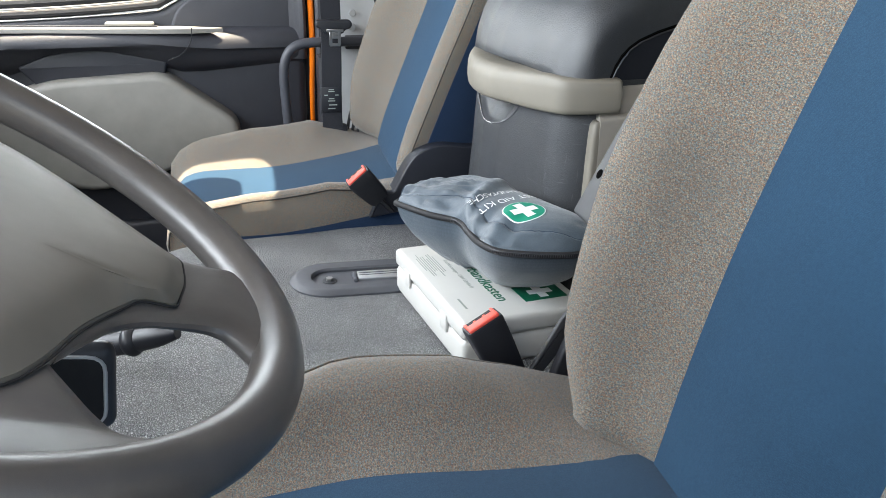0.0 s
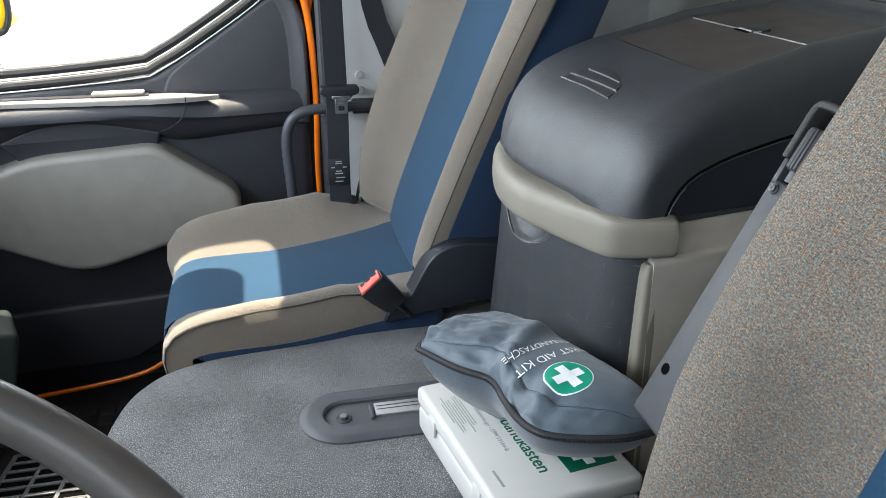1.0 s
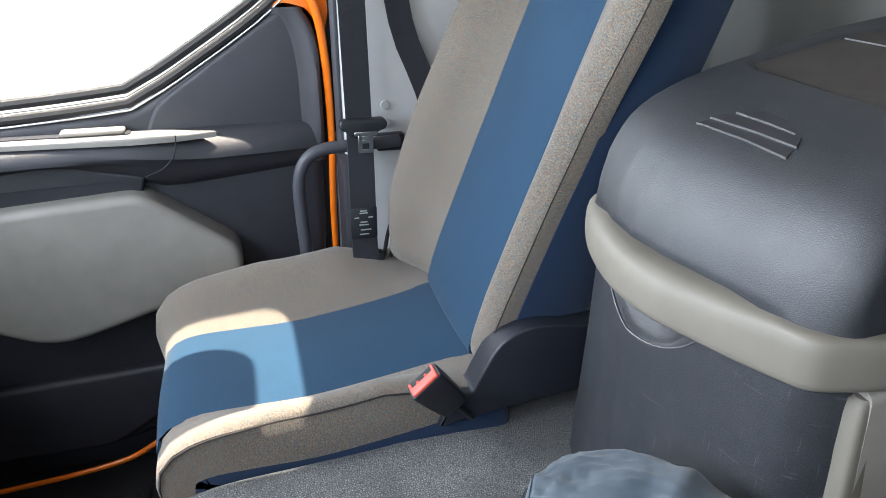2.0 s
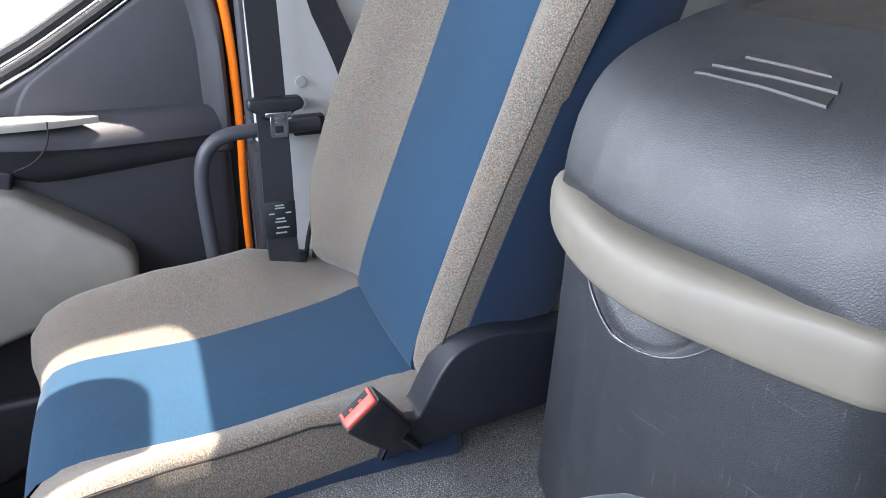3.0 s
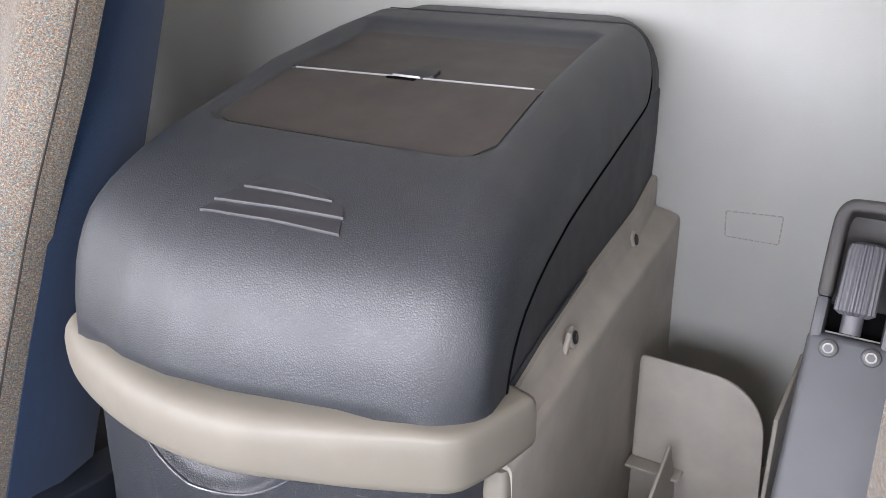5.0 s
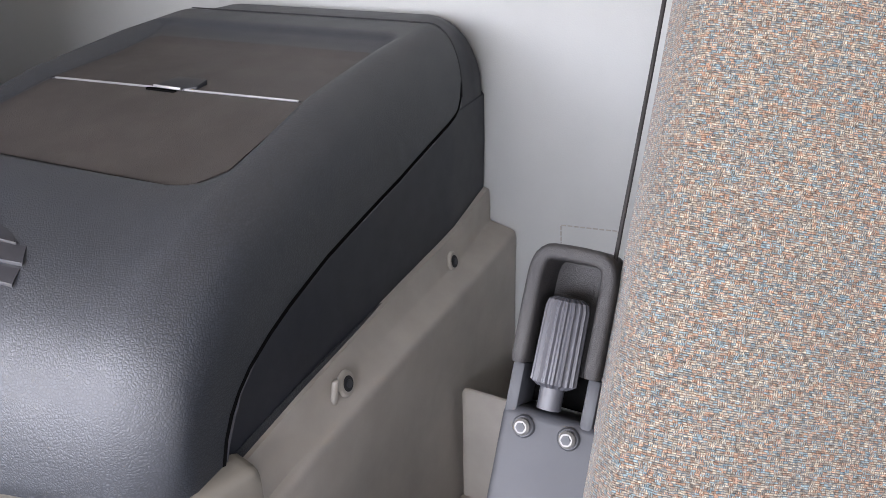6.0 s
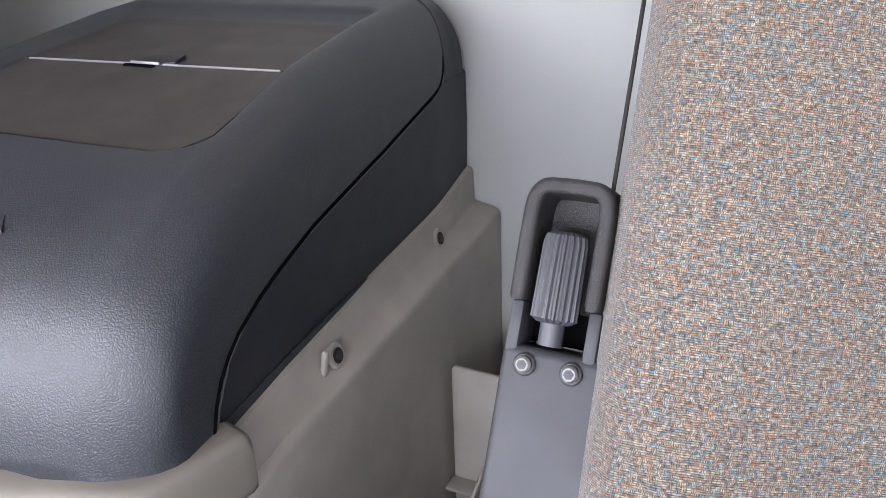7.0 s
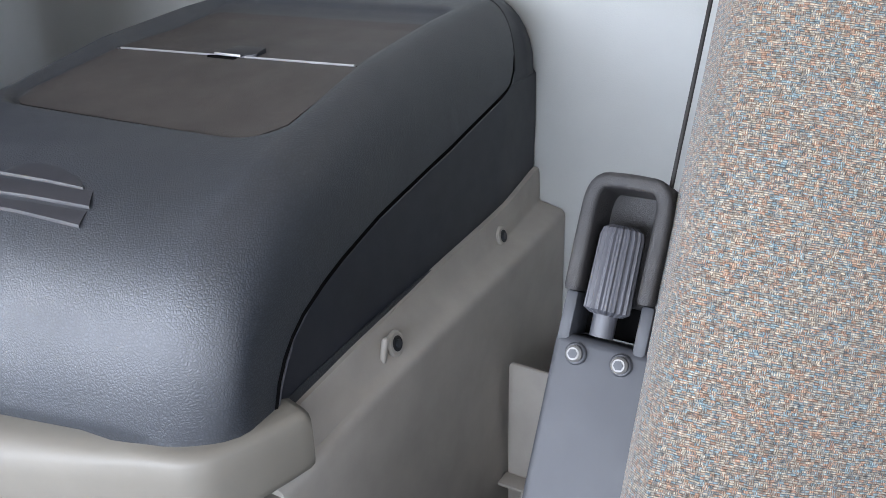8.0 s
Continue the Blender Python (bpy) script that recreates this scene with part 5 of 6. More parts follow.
# beige housing along the driver's flank of the console: a steep upper face, a ledge and a rounded ridge over the wall
fl = []
for x in [0.343, 0.346, 0.352, 0.36, 0.38, 0.40, 0.425, 0.45, 0.50, 0.55, 0.60, 0.65, 0.70, 0.74, 0.78, 0.81, REAR - 0.003]:
    yo = -0.1935 + 0.05 * (x - 0.376)
    zo = lerp_tab([(0.343, 0.712), (0.378, 0.7155), (0.42, 0.720), (0.48, 0.7235), (0.57, 0.7270), (0.68, 0.7300), (0.815, 0.7365), (0.83, 0.737)], x)
    yi = taper((x, YN, 0))[1] - 0.001
    zi = lerp_tab(FLANK_TOP, x)
    yl = yi - lerp_tab([(0.36, 0.35), (0.60, 0.30), (0.74, 0.16), (0.82, 0.06)], x) * (yi - yo)
    zl = zo + lerp_tab([(0.36, 0.014), (0.55, 0.012), (0.82, 0.007)], x)
    fl.append([(x, yi + 0.02, zi + 0.004), (x, yi + 0.001, zi + 0.002), (x, yi - 0.0005, zi - 0.003), (x, yi * 0.6 + yl * 0.4, (zi + zl) / 2), (x, yl + 0.001, zl + 0.003), (x, yl - 0.001, zl + 0.0005),
               (x, yo + 0.0065, zo + 0.0025), (x, yo + 0.0040, zo + 0.0015), (x, yo + 0.0018, zo - 0.0003), (x, yo + 0.0005, zo - 0.0028), (x, yo, zo - 0.0065), (x, yo - 0.0005, 0.62), (x, yo - 0.003, 0.50), (x, yo - 0.004, 0.424), (x, yi + 0.02, 0.424)])
flank = part("flank_housing", loft(fl), M_BASE, console, "grey beige plastic flank", 50.0)
fe = []
for z, x0, y0, y1 in ((0.424, 0.327, -0.199, -0.165), (0.50, 0.329, -0.198, -0.168), (0.60, 0.332, -0.196, -0.171), (0.69, 0.334, -0.1945, -0.173), (0.704, 0.335, -0.1935, -0.174), (0.709, 0.338, -0.1915, -0.176)):
    fe.append([(x, y, z) for x, y in rrect(x0, 0.356, y0, y1, 0.006, 4)])
part("front_edge", loft(fe), M_TRIM, flank)
for sx, sy, sz in ((0.494, -0.1765, 0.7405), (0.711, -0.1545, 0.7465)):
    nrm = Vector((0.06, -1.0, 0.25)).normalized()
    mid = Vector((sx, sy, sz))
    if sx < 0.6:
        part("flank_rib", rbox(None, (0.0055, 0.005, 0.036), 0.0022, 3, pose(sx - 0.017, mid.y - 0.0002, mid.z - 0.004, 10, 0, 4)), M_BASE, flank)
    part("screw_boss", cyl(mid - nrm * 0.003, 0.0105, 0.0048, nrm, 20, 0.0018), M_BASE, flank)
    part("screw", cyl(mid + nrm * 0.0014, 0.0062, 0.0012, nrm, 16, 0.0004), M_RUBBER, flank, "black recessed screw")
    part("screw_head", cyl(mid + nrm * 0.0024, 0.0036, 0.0012, nrm, 6), M_FRAME, flank)

# open bin behind the driver's seat
bn = thing("storage_bin", "open grey beige plastic bin on the rear wall", "bin")
fx = 0.668
front = round_poly([(-0.186, 0.40), (-0.186, 0.636), (-0.285, 0.634), (-0.318, 0.60), (-0.33, 0.40)], [0.004, 0.006, 0.03, 0.03, 0.004], 5)
rings = []
for x, q in ((fx - 0.0025, 0.0015), (fx - 0.0015, 0.0), (fx + 0.0015, 0.0), (fx + 0.0025, 0.0015)):
    rings.append([(x, p.x, p.y) for p in plan_inset(front, q)])
part("front_panel", loft(rings), M_BASE, bn)
part("floor_panel", rbox((0.745, -0.258, 0.43), (0.15, 0.14, 0.005), 0.001), M_BASE, bn)
part("side_panel", rbox((0.745, -0.328, 0.50), (0.15, 0.005, 0.20), 0.002), M_BASE, bn)
part("gusset", rbox(None, (0.10, 0.004, 0.15), 0.001, 1, pose(0.618, -0.235, 0.47, 0, -25, 0)), M_BASE, bn)
part("ledge", rbox((0.655, -0.215, 0.505), (0.02, 0.06, 0.004), 0.001), M_BASE, bn)

pt = bmesh.new()
for a, b, n_ in (((-0.221, 0.752), (-0.283, 0.756), 9), ((-0.283, 0.756), (-0.282, 0.722), 5), ((-0.282, 0.722), (-0.223, 0.721), 9), ((-0.223, 0.721), (-0.221, 0.752), 5)):
    for i in range(n_):
        q = [Vector((REAR - 0.0004, *a)).lerp(Vector((REAR - 0.0004, *b)), (i + f_) / n_) for f_ in (0.12, 0.5, 0.85)]
        tube(q, 0.0008, 5, bm=pt)
tagged(finish("wall_patch", pt, M_BASE), "faint stitched rectangular patch on the wall lining", "patch")

# ---- first-aid things on the tunnel ----
box = thing("first_aid_box", "white plastic first-aid box lying on the tunnel mat", "box")
BD = Vector((0.152, -0.988, 0)).normalized()
BW = Vector((-BD.y, BD.x, 0))
BC = Vector((0.098, -0.040, 0))
bmx = Matrix((BD, BW, Vector((0, 0, 1)))).transposed().to_4x4()
bmx.translation = BC


def boxm(a, b, z):
    return bmx @ Matrix.Translation((a, b, z))


BL, BWD = 0.268, 0.178
part("tray", rbox(None, (BL, BWD, 0.040), 0.007, 3, boxm(BL / 2, BWD / 2, 0.4405)), M_WHITE, box)
part("lid", rbox(None, (BL + 0.003, BWD + 0.003, 0.026), 0.007, 3, boxm(BL / 2, BWD / 2, 0.4745)), M_WHITE, box)
for a in (0.06, 0.205):
    part("latch", rbox(None, (0.022, 0.004, 0.024), 0.0015, 2, boxm(a, -0.0015, 0.462)), M_WHITE, box)
LT = 0.4878
letters("Verbandkasten", 0.0245, bmx @ pose(0.150, 0.076, LT, 0, 0, 0), M_GREEN, box)
part("sign", rbox(None, (0.046, 0.062, 0.0006), 0, 1, boxm(0.212, 0.133, LT)), M_GREEN, box, "green printed square")
for w, h in ((0.034, 0.012), (0.012, 0.034)):
    part("sign_cross", rbox(None, (w, h, 0.0006), 0, 1, boxm(0.212, 0.133, LT + (0.0005 if w > h else 0.0009))), M_PRINTW, box, "white cross")
for i in range(8):
    part("print", rbox(None, (0.045 + 0.012 * ((i * 7) % 4), 0.0013, 0.0004), 0, 1, boxm(0.075 + 0.004 * (i % 3), 0.014 + 0.0036 * i, LT)), M_PRINTG, box)
letters("Kraftfahrzeuge - DIN 13164-B", 0.0085, bmx @ pose(0.120, 0.052, LT, 0, 0, 0), M_PRINTG, box, depth=0.0001)
part("print", rbox(None, (0.03, 0.003, 0.0004), 0, 1, boxm(0.215, 0.02, LT)), M_PRINTG, box)

bag = thing("first_aid_bag", "slate nylon zipped first-aid bag lying on the white box", "bag")
NEAR_RIM = smooth_line([(0.089, -0.097, 0), (0.124, -0.150, 0), (0.157, -0.185, 0), (0.161, -0.228, 0), (0.165, -0.265, 0), (0.180, -0.296, 0), (0.215, -0.313, 0), (0.262, -0.322, 0), (0.296, -0.318, 0)], 65)
FAR_RIM = smooth_line([(0.103, -0.078, 0), (0.150, -0.052, 0), (0.195, -0.056, 0), (0.238, -0.090, 0), (0.270, -0.140, 0), (0.292, -0.190, 0), (0.306, -0.235, 0), (0.312, -0.275, 0), (0.306, -0.305, 0)], 65)
RIM_Z = 0.578


def ease(a, b, x):
    t = min(1.0, max(0.0, (x - a) / (b - a)))
    return t * t * (3 - 2 * t)


def bag_point(i, v, top):
    """i runs along the bag from 0 to 64, v across from its near rim (0) to its far rim (1)."""
    u = i / 64
    p = NEAR_RIM[i].lerp(FAR_RIM[i], v)
    along = max(0.0, 1 - abs(2 * u - 1) ** 5) ** 0.5
    across = max(0.0, 1 - abs(2 * v - 1) ** 2.6) ** lerp_tab([(0, 0.28), (0.2, 0.5), (1, 0.55)], u)
    e = (0.30 + 0.70 * along) * across
    # the printed side lies taut; the rest is creased
    slack = 1 - 0.85 * ease(0.38, 0.46, u) * ease(0.16, 0.34, v) * (1 - ease(0.85, 0.97, u))
    q = Vector((p.x * 26, p.y * 26, 3.0 + top))
    wr = slack * (0.0030 * noise.noise(q) - 0.0060 * abs(noise.noise(Vector((p.x * 30 + p.y * 22, p.y * 17, 2.0 + top)))) - 0.0042 * abs(noise.noise(q * 2.7)) - 0.0014 * abs(noise.noise(q * 5.3)))
    # folds that run from the bend of the zip into the cover
    w = u - 0.40 - 0.10 * v
    fold = math.exp(-(v / 0.32) ** 2) * (-0.0065 * math.exp(-((w - 0.12) / 0.030) ** 2) + 0.0045 * math.exp(-((w - 0.055) / 0.022) ** 2) + 0.0055 * math.exp(-((w - 0.19) / 0.03) ** 2) - 0.0055 * math.exp(-((w - 0.25) / 0.03) ** 2))
    # the cover drops along a crease where the print begins
    crease = 0.0035 * math.exp(-((w + 0.035) / 0.03) ** 2) - 0.0060 * ease(-0.03, 0.05, w) * (1 - ease(0.45, 0.62, w))
    if top > 0:
        z = RIM_Z + 0.038 * e * lerp_tab([(0, 0.95), (0.06, 0.70), (0.14, 0.70), (0.3, 0.95), (0.5, 1.0)], u) + (wr + fold + crease) * min(1.0, 2.0 * across) + 0.010 * (v - 0.3) * across
        # a stitched seam draws the cover in beside the zip
        z -= 0.0022 * math.exp(-((v - 0.20) / 0.016) ** 2)
    else:
        z = RIM_Z - 0.088 * e - 0.004 * (1 - e) + wr * across
        c = Vector((0.215, -0.150, 0))
        k = max(0.0, (RIM_Z - z) / 0.088)
        p = p.lerp(c, 0.10 * k + 0.40 * k * k)
    return Vector((p.x, p.y, max(z, 0.4895)))


def bag_half(top):
    bm = bmesh.new()
    lay_ = bm.loops.layers.uv.verify()
    m = 60
    rows = [[bag_point(i, j / m, top) for j in range(m + 1)] for i in range(65)]
    for k in (0, 64):
        rows.insert(0 if k == 0 else len(rows), [Vector((*NEAR_RIM[k].lerp(FAR_RIM[k], j / m).xy, RIM_Z)) for j in range(m + 1)])
    g = [[bm.verts.new(p) for p in row] for row in rows]
    for i in range(66):
        for j in range(m):
            f = bm.faces.new((g[i][j], g[i + 1][j], g[i + 1][j + 1], g[i][j + 1]))
            for lp, (a, b) in zip(f.loops, ((i, j), (i + 1, j), (i + 1, j + 1), (i, j + 1))):
                lp[lay_].uv = (a * 0.30 / 64, b * 0.15 / m)
    return bm


upper = bag_half(1)
bmesh.ops.recalc_face_normals(upper, faces=upper.faces)
cover = BVHTree.FromBMesh(upper)
part("upper", upper, M_BAG, bag, "slate grey nylon cover", 60)
part("lower", bag_half(-1), M_BAG, bag, "slate grey nylon cover", 60)
rim = [bag_point(i, 0.0, 1) for i in range(65)] + [bag_point(64, k / 8, 1) for k in range(1, 8)] + [bag_point(i, 1.0, 1) for i in range(64, -1, -1)] + [bag_point(0, 1 - k / 6, 1) for k in range(1, 6)]
for p in rim:
    p.z = RIM_Z
mid_ = Vector((0.215, -0.175, RIM_Z))
part("zip_tape", tube(rim, 0.0044, 10, closed=True), M_RUBBER, bag, "black zip tape")
for dz in (-0.0022, 0.0022):
    part("zip_cord", tube([p + (p - mid_).normalized() * 0.0036 + Vector((0, 0, dz)) for p in rim], 0.0008, 6, closed=True), M_BLACK, bag)
teeth = bmesh.new()
for a, b in zip(rim[:64], rim[1:65]):
    for k in range(2):
        c = a.lerp(b, 0.25 + 0.5 * k)
        out = (c - mid_).normalized()
        m_ = look(c + out * 0.0045, c + out)
        rbox(None, (0.0012, 0.0030, 0.0012), 0, 1, m_, teeth)
part("zip_teeth", teeth, M_RIB, bag, "dark zip teeth")
part("seam", tube([bag_point(i, 0.20, 1) + Vector((0, 0, 0.0004)) for i in range(1, 62)], 0.0007, 5), M_BAGDARK, bag, "dark stitched seam")
part("seam", tube([bag_point(1, 0.20 + 0.6 * k / 20, 1) + Vector((0, 0, 0.0003)) for k in range(21)], 0.0006, 5), M_BAGDARK, bag, "dark stitched seam")


def drape(x, y, up):
    """The place over (x, y) on the bag's cover."""
    hit = cover.ray_cast(Vector((x, y, 1.0)), Vector((0, 0, -1)))[0]
    return Vector((x, y, (hit.z if hit else RIM_Z) + up))


TXR = Vector((-0.956, -0.29, 0))
TXU = Vector((0.29, -0.956, 0))


def bag_patch(outline, at, up, name, mat, label=""):
    """A flat print that follows the cloth; outline in metres along and across the lettering."""
    bm = bmesh.new()
    vs = [bm.verts.new((a, b, 0)) for a, b in outline]
    bm.faces.new(vs)
    bmesh.ops.triangulate(bm, faces=bm.faces)
    for _ in range(3):
        bmesh.ops.subdivide_edges(bm, edges=[e for e in bm.edges if e.calc_length() > 0.004], cuts=1, use_grid_fill=True)
        bmesh.ops.triangulate(bm, faces=bm.faces)
    for v in bm.verts:
        w = TXR * v.co.x + TXU * v.co.y
        v.co = drape(at[0] + w.x, at[1] + w.y, up)
    return part(name, bm, mat, bag, label)


BADGE = (0.2275, -0.246)
ring_of = lambda r: [(r * math.cos(2 * math.pi * k / 36), r * math.sin(2 * math.pi * k / 36)) for k in range(36)]
bag_patch(ring_of(0.0278), BADGE, 0.0005, "badge_ring", M_PRINTW, "white badge rim")
bag_patch(ring_of(0.0262), BADGE, 0.0009, "badge", M_BADGE, "green round badge")
a_, b_ = 0.0185, 0.0060
for w_, h_, up_ in ((a_, b_, 0.0013), (b_, a_, 0.0016)):
    bag_patch([(-w_, -h_), (0, -h_), (w_, -h_), (w_, 0), (w_, h_), (0, h_), (-w_, h_), (-w_, 0)], BADGE, up_, "badge_cross", M_PRINTW, "white cross")


def bag_text(text, size, x, y):
    ob = letters(text, size, Matrix.Identity(4), M_PRINTW, bag, depth=0.0)
    for v in ob.data.vertices:
        w = TXR * v.co.x + TXU * v.co.y
        v.co = drape(x + w.x, y + w.y, 0.0008)


bag_text("FIRST AID KIT", 0.0164, 0.2240, -0.2010)
bag_text("VERBANDTASCHE", 0.0120, 0.2150, -0.1785)

# ---- steering wheel and column ----
wheel = thing("steering_wheel", "grey moulded steering wheel with pale grey hub cover", "steering wheel")
WC = Vector((-0.280, -0.737, 0.801))
WN = Vector((math.sin(0.545), 0.0, math.cos(0.545)))
WU = WN.cross(Vector((0, 1, 0))).normalized()          # towards the front
WV = WN.cross(WU)
WR = 0.238
RC = (0.018, -0.030)          # middle of the rim, beside that of the hub


def on_wheel(a, r, h=0.0):
    return WC + (WU * math.cos(a) + WV * math.sin(a)) * r + WN * h


rim_r = []
for i in range(73):
    a = 2 * math.pi * i / 72
    ring = []
    for j in range(14):
        b = 2 * math.pi * j / 14
        ring.append(on_wheel(a, WR + 0.0170 * math.cos(b), 0.0180 * math.sin(b)) + WU * RC[0] + WV * RC[1])
    rim_r.append(ring)
rimbm = loft(rim_r, cap=False)
bmesh.ops.remove_doubles(rimbm, verts=rimbm.verts, dist=1e-6)
part("rim", rimbm, M_WHEEL, wheel, "dark grey grained rim")


def spoke_between(edge_a, edge_b, n=18):
    """A flat rounded spoke whose two edges follow lines in the wheel's plane, (towards the front, to the side)."""
    pa = smooth_line([(u, v, 0) for u, v in edge_a], n)
    pb = smooth_line([(u, v, 0) for u, v in edge_b], n)
    rings = []
    for i in range(n):
        mid, half = (pa[i] + pb[i]) / 2, (pb[i] - pa[i]) / 2
        th = lerp_tab([(0, 0.006), (0.6, 0.006), (1, 0.012)], i / (n - 1))
        ring = []
        for j in range(20):
            an = 2 * math.pi * j / 20
            ca, sa = math.cos(an), math.sin(an)
            p = mid + half * math.copysign(abs(ca) ** 0.6, ca)
            ring.append(on_wheel(0, 0, th * math.copysign(abs(sa) ** 0.8, sa) - 0.003) + WU * p.x + WV * p.y)
        rings.append(ring)
    return loft(rings)


part("spoke", spoke_between([(-0.10, -0.105), (-0.135, -0.108), (-0.160, -0.118), (-0.185, -0.130), (-0.20, -0.140)], [(-0.098, 0.070), (-0.108, 0.043), (-0.119, 0.018), (-0.136, -0.003), (-0.152, -0.015), (-0.169, -0.026), (-0.186, -0.030), (-0.208, -0.012)]), M_WHEEL, wheel, "grey moulded spoke")
part("spoke", spoke_between([(-0.096, 0.074), (-0.112, 0.090), (-0.127, 0.104), (-0.142, 0.109), (-0.190, 0.095)], [(0.05, 0.10), (0.04, 0.15), (0.01, 0.19), (-0.03, 0.210)]), M_WHEEL, wheel, "grey moulded spoke")
part("spoke", spoke_between([(0.06, -0.11), (0.11, -0.125), (0.17, -0.136)], [(0.09, 0.03), (0.13, -0.01), (0.214, -0.03)]), M_WHEEL, wheel, "grey moulded spoke")
HUB = round_poly([(0.06, -0.150), (-0.005, -0.166), (-0.048, -0.152), (-0.135, -0.105), (-0.148, -0.100), (-0.153, -0.068), (-0.150, -0.028), (-0.128, -0.018), (-0.113, 0.018), (-0.103, 0.043), (-0.094, 0.085), (-0.080, 0.120), (0.02, 0.15), (0.10, 0.10), (0.12, 0.0), (0.11, -0.12)],
                 [0.03, 0.03, 0.02, 0.006, 0.005, 0.01, 0.006, 0.008, 0.02, 0.02, 0.02, 0.02, 0.03, 0.03, 0.03, 0.03], 4)
FACE = round_poly([(0.05, -0.12), (-0.009, -0.132), (-0.050, -0.119), (-0.122, -0.080), (-0.136, -0.072), (-0.140, -0.050), (-0.136, -0.022), (-0.121, -0.013), (-0.104, -0.009), (-0.086, 0.043), (-0.076, 0.080), (-0.068, 0.100), (0.015, 0.13), (0.08, 0.09), (0.10, 0.0), (0.09, -0.10)],
                  [0.03, 0.03, 0.02, 0.006, 0.005, 0.01, 0.006, 0.008, 0.02, 0.02, 0.02, 0.02, 0.03, 0.03, 0.03, 0.03], 4)
if (HUB[0][0] - HUB[1][0]) * (FACE[0][0] - FACE[1][0]) < 0:
    FACE = FACE[::-1]
hub = []
for h, w, d in ((-0.010, 0.0, 0.012), (-0.004, 0.0, 0.0), (0.002, 0.0, 0.0), (0.0040, 0.0, 0.002), (0.0055, 0.12, 0.0), (0.0095, 0.60, 0.0), (0.0130, 0.93, 0.0), (0.0145, 1.0, 0.003), (0.0160, 1.0, 0.90), (0.0175, 1.0, 0.6)):
    o = [Vector(p).lerp(Vector(q), w) for p, q in zip(HUB, FACE)]
    hub.append([on_wheel(0, 0, h) + WU * p.x + WV * p.y for p in (plan_inset(o, d) if 0 < d < 0.1 else [q * (d or 1.0) for q in o])])
part("hub_cover", loft(hub), M_HUB, wheel, "pale grey hub cover")
part("hub_joint", tube([on_wheel(0, 0, 0.0035) + WU * p[0] + WV * p[1] for p in HUB], 0.0008, 6, closed=True, up=WN), M_RUBBER, wheel)

col = thing("steering_column", "dark steering column with a small framed panel", "steering column")
part("shroud", tube([WC - WN * 0.06, WC - WN * 0.16, WC - WN * 0.42], lambda t: 0.075 - 0.01 * t, 16, 8, flat=0.8), M_PLATE, col)
BM = pose(-0.2265, -0.674, 0.660, 0, 6, 0)
bez = part("column_bezel", rbox(None, (0.058, 0.016, 0.064), 0.010, 3, BM), M_KNOB, col, "grey bezel")
part("bezel_rim", tube([BM @ Vector((p[0], -0.0085, p[1])) for p in round_poly([(-0.0235, -0.0250), (0.0235, -0.0250), (0.0235, 0.0250), (-0.0235, 0.0250)], 0.011)], 0.0014, 6, closed=True, up=Vector((0, 1, 0))), M_PILLAR, bez, "pale bezel rim")
part("bezel_face", rbox(None, (0.045, 0.004, 0.048), 0.009, 3, BM @ Matrix.Translation((0, -0.0075, 0))), M_RUBBER, bez)

# hand lever that lies over the front of the tunnel
lever = thing("hand_lever", "black plastic hand lever with a raised collar over the tunnel mat", "lever")
L0, L1, L2 = Vector((-0.345, -0.215, 0.447)), Vector((-0.262, -0.247, 0.470)), Vector((-0.203, -0.268, 0.489))
part("grip", tube([L0, L1, L1.lerp(L2, 0.7), L2], lambda t: 0.0125 + 0.002 * math.sin(math.pi * t) - 0.004 * max(0.0, t - 0.85) / 0.15, 16, 24), M_BLACK, lever)
part("collar", tube([L1.lerp(L2, -0.06), L1.lerp(L2, 0.06), L1.lerp(L2, 0.20)], lambda t: 0.0150 + 0.0040 * math.sin(math.pi * t), 18, 9), M_BLACK, lever, "raised black collar")
part("end_cap", cyl(L0 + Vector((-0.004, 0.0, -0.022)), 0.022, 0.030, (0.2, -0.2, 1), 20, 0.004), M_BLACK, lever, "round black end cap")
part("end_ring", cyl(L0 + Vector((0.0, -0.004, 0.005)), 0.0225, 0.004, (0.2, -0.2, 1), 20, 0.001), M_TUBE, lever)

# ---- passenger footwell ----
matt = thing("floor_mat", "black rubber floor mat with square tread blocks", "mat")
part("sheet", rbox((-0.72, 0.53, 0.006), (0.72, 0.50, 0.010), 0.004), M_RUBBER, matt)
tb = bpy.data.meshes.new("tread")
tbm = rbox((0, 0, 0), (0.034, 0.034, 0.006), 0.002, 1)
tbm.to_mesh(tb)
tbm.free()
tb.materials.append(M_RUBBER)
for i in range(16):
    for j in range(11):
        o = new("tread_block", tb)
        o.location = (-1.02 + i * 0.042, 0.32 + j * 0.042, 0.0125)
        o.parent = matt

vent = thing("footwell_vent", "dark grey louvred air vent at the foot of the tunnel", "vent")
vm = pose(-0.475, 0.25, 0.188, 0, -6, -8)
part("frame", rbox(None, (0.19, 0.20, 0.012), 0.004, 2, vm), M_VENT, vent)
for i in range(3):
    for j in range(8):
        part("slot", rbox(None, (0.050, 0.013, 0.002), 0.0008, 1, vm @ pose(-0.058 + 0.057 * i, -0.084 + 0.0235 * j, 0.0055)), M_GAP_SHADE, vent)
        part("louvre", rbox(None, (0.050, 0.008, 0.003), 0.001, 1, vm @ pose(-0.058 + 0.057 * i, -0.076 + 0.0235 * j, 0.0085, -24, 0, 0)), M_VENT, vent)
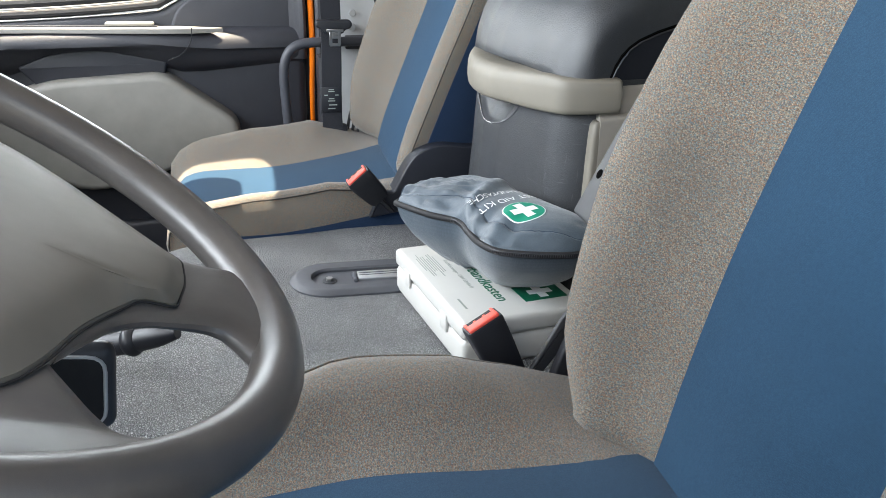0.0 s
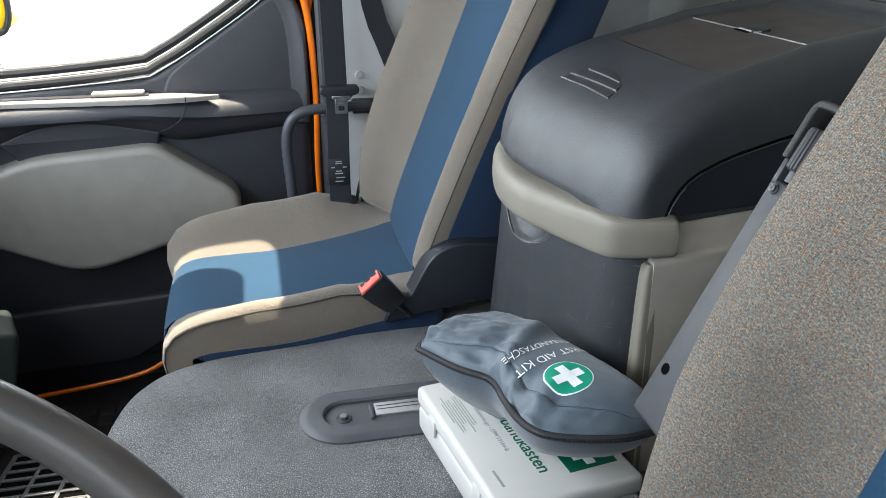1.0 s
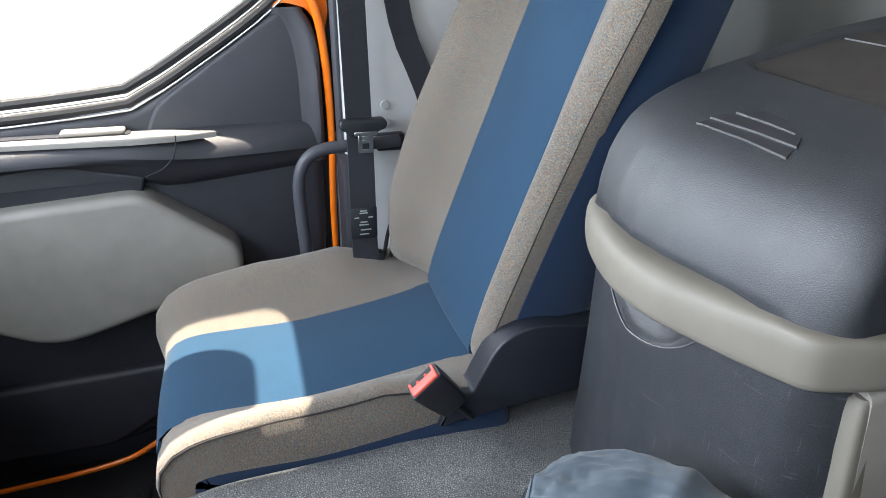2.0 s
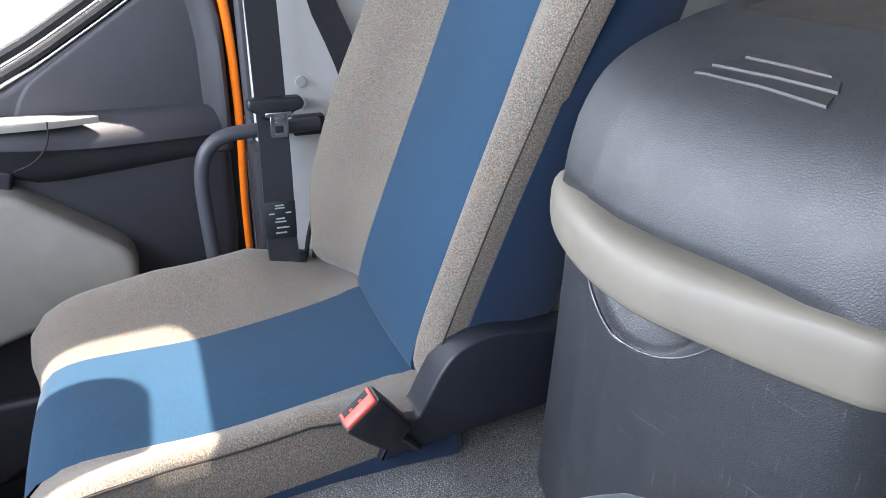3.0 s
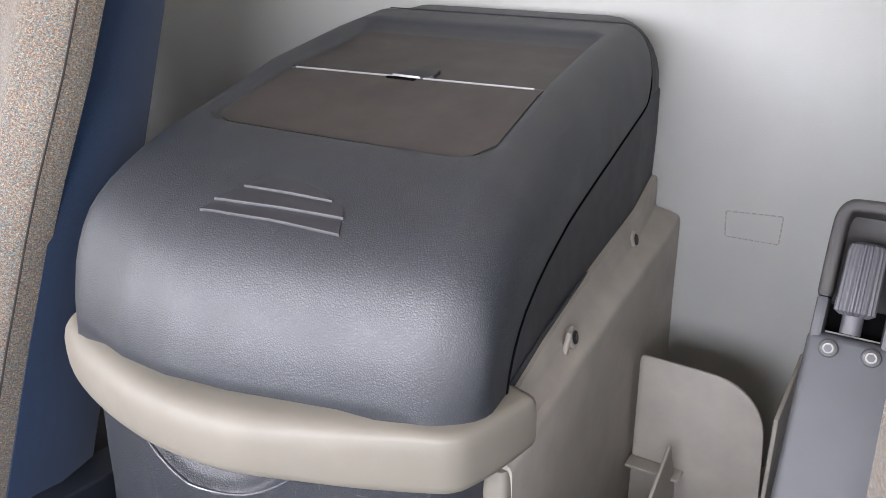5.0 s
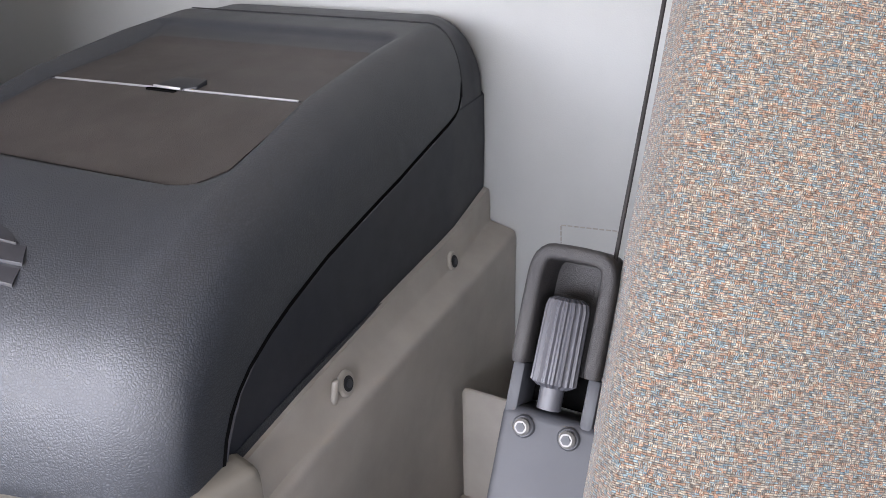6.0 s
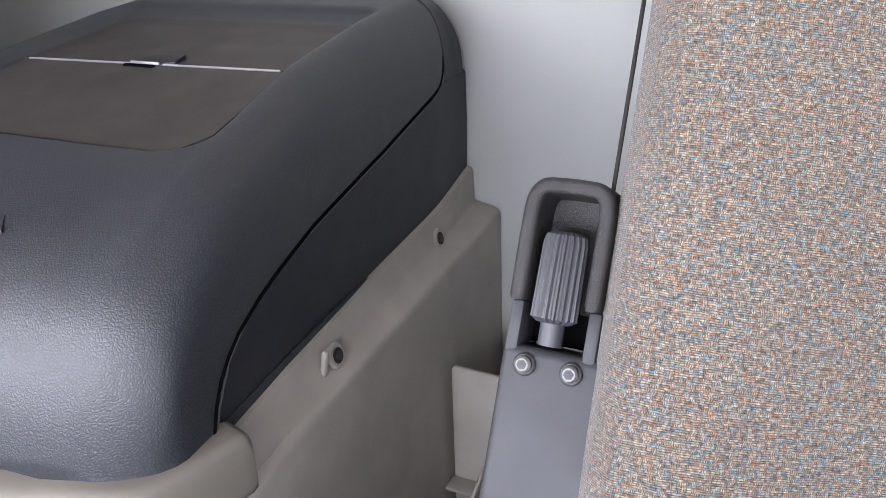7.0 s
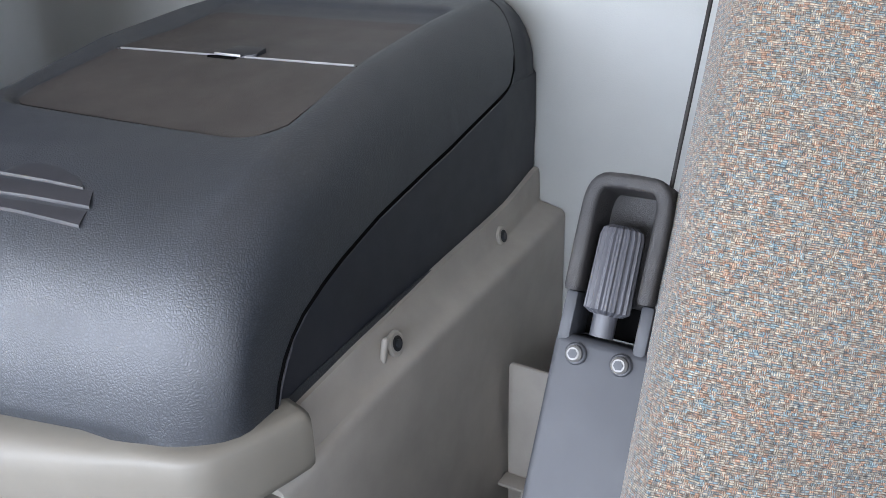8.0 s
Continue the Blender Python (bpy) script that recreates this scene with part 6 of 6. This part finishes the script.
part("foot", slab(round_poly([(-0.62, -0.05), (-0.34, -0.05), (-0.34, 0.30), (-0.62, 0.30)], 0.03), 0.0, 0.178, 0.01), M_MAT, vent, "grained foot of the tunnel")

can = thing("fire_extinguisher_box", "dark box with white unreadable print in the footwell", "box")
cm = pose(-0.635, 0.44, 0.30, 0, 12, 20)
part("body", rbox(None, (0.16, 0.12, 0.22), 0.012, 3, cm), M_GREENBLK, can)
for dz, w in ((0.08, 0.05), (0.02, 0.06), (-0.05, 0.07), (-0.07, 0.05), (-0.09, 0.08)):
    part("print", rbox(None, (0.0008, w, 0.008), 0, 1, cm @ Matrix.Translation((0.0804, -0.01, dz))), M_PRINTW, can)
    part("print", rbox(None, (w, 0.0008, 0.007), 0, 1, cm @ Matrix.Translation((0.02, -0.0604, dz + 0.004))), M_PRINTW, can)
part("dash_support", rbox((-0.72, 0.44, 0.095), (0.12, 0.10, 0.19), 0.01), M_BLACK, can)

# dashboard that closes the front, below the windscreen
dash = []
for y in (-0.96, -0.5, 0.0, 0.5, 0.90):
    dash.append([(-1.35, y, 0.95), (-1.0, y, 0.93), (-0.86, y, 0.86), (-0.82, y, 0.76), (-0.86, y, 0.55), (-1.0, y, 0.42), (-1.35, y, 0.40)])
tagged(finish("dashboard", loft(dash), M_DOORTOP), "dark grey plastic dashboard", "dashboard")

# ---- outside mirror ----
mir = thing("wing_mirror", "yellow wing mirror housing with dark rim outside the door", "mirror")
mo_ = round_poly([(-0.90, 0.83), (-0.635, 0.80), (-0.615, 0.84), (-0.62, 1.10), (-0.88, 1.12)], [0.03, 0.03, 0.03, 0.04, 0.04], 5)
part("housing", side_plate(mo_, 1.12, 1.22, 0.02), M_YELLOW, mir)
part("rim", tube([(x, 1.12, z) for x, z in mo_], 0.007, 8, closed=True, up=Vector((0, 1, 0))), M_RUBBER, mir)
part("arm", tube([(-0.80, 1.15, 0.84), (-0.90, 1.05, 0.80), (-1.0, 0.92, 0.78)], 0.012, 8, 10), M_RUBBER, mir)
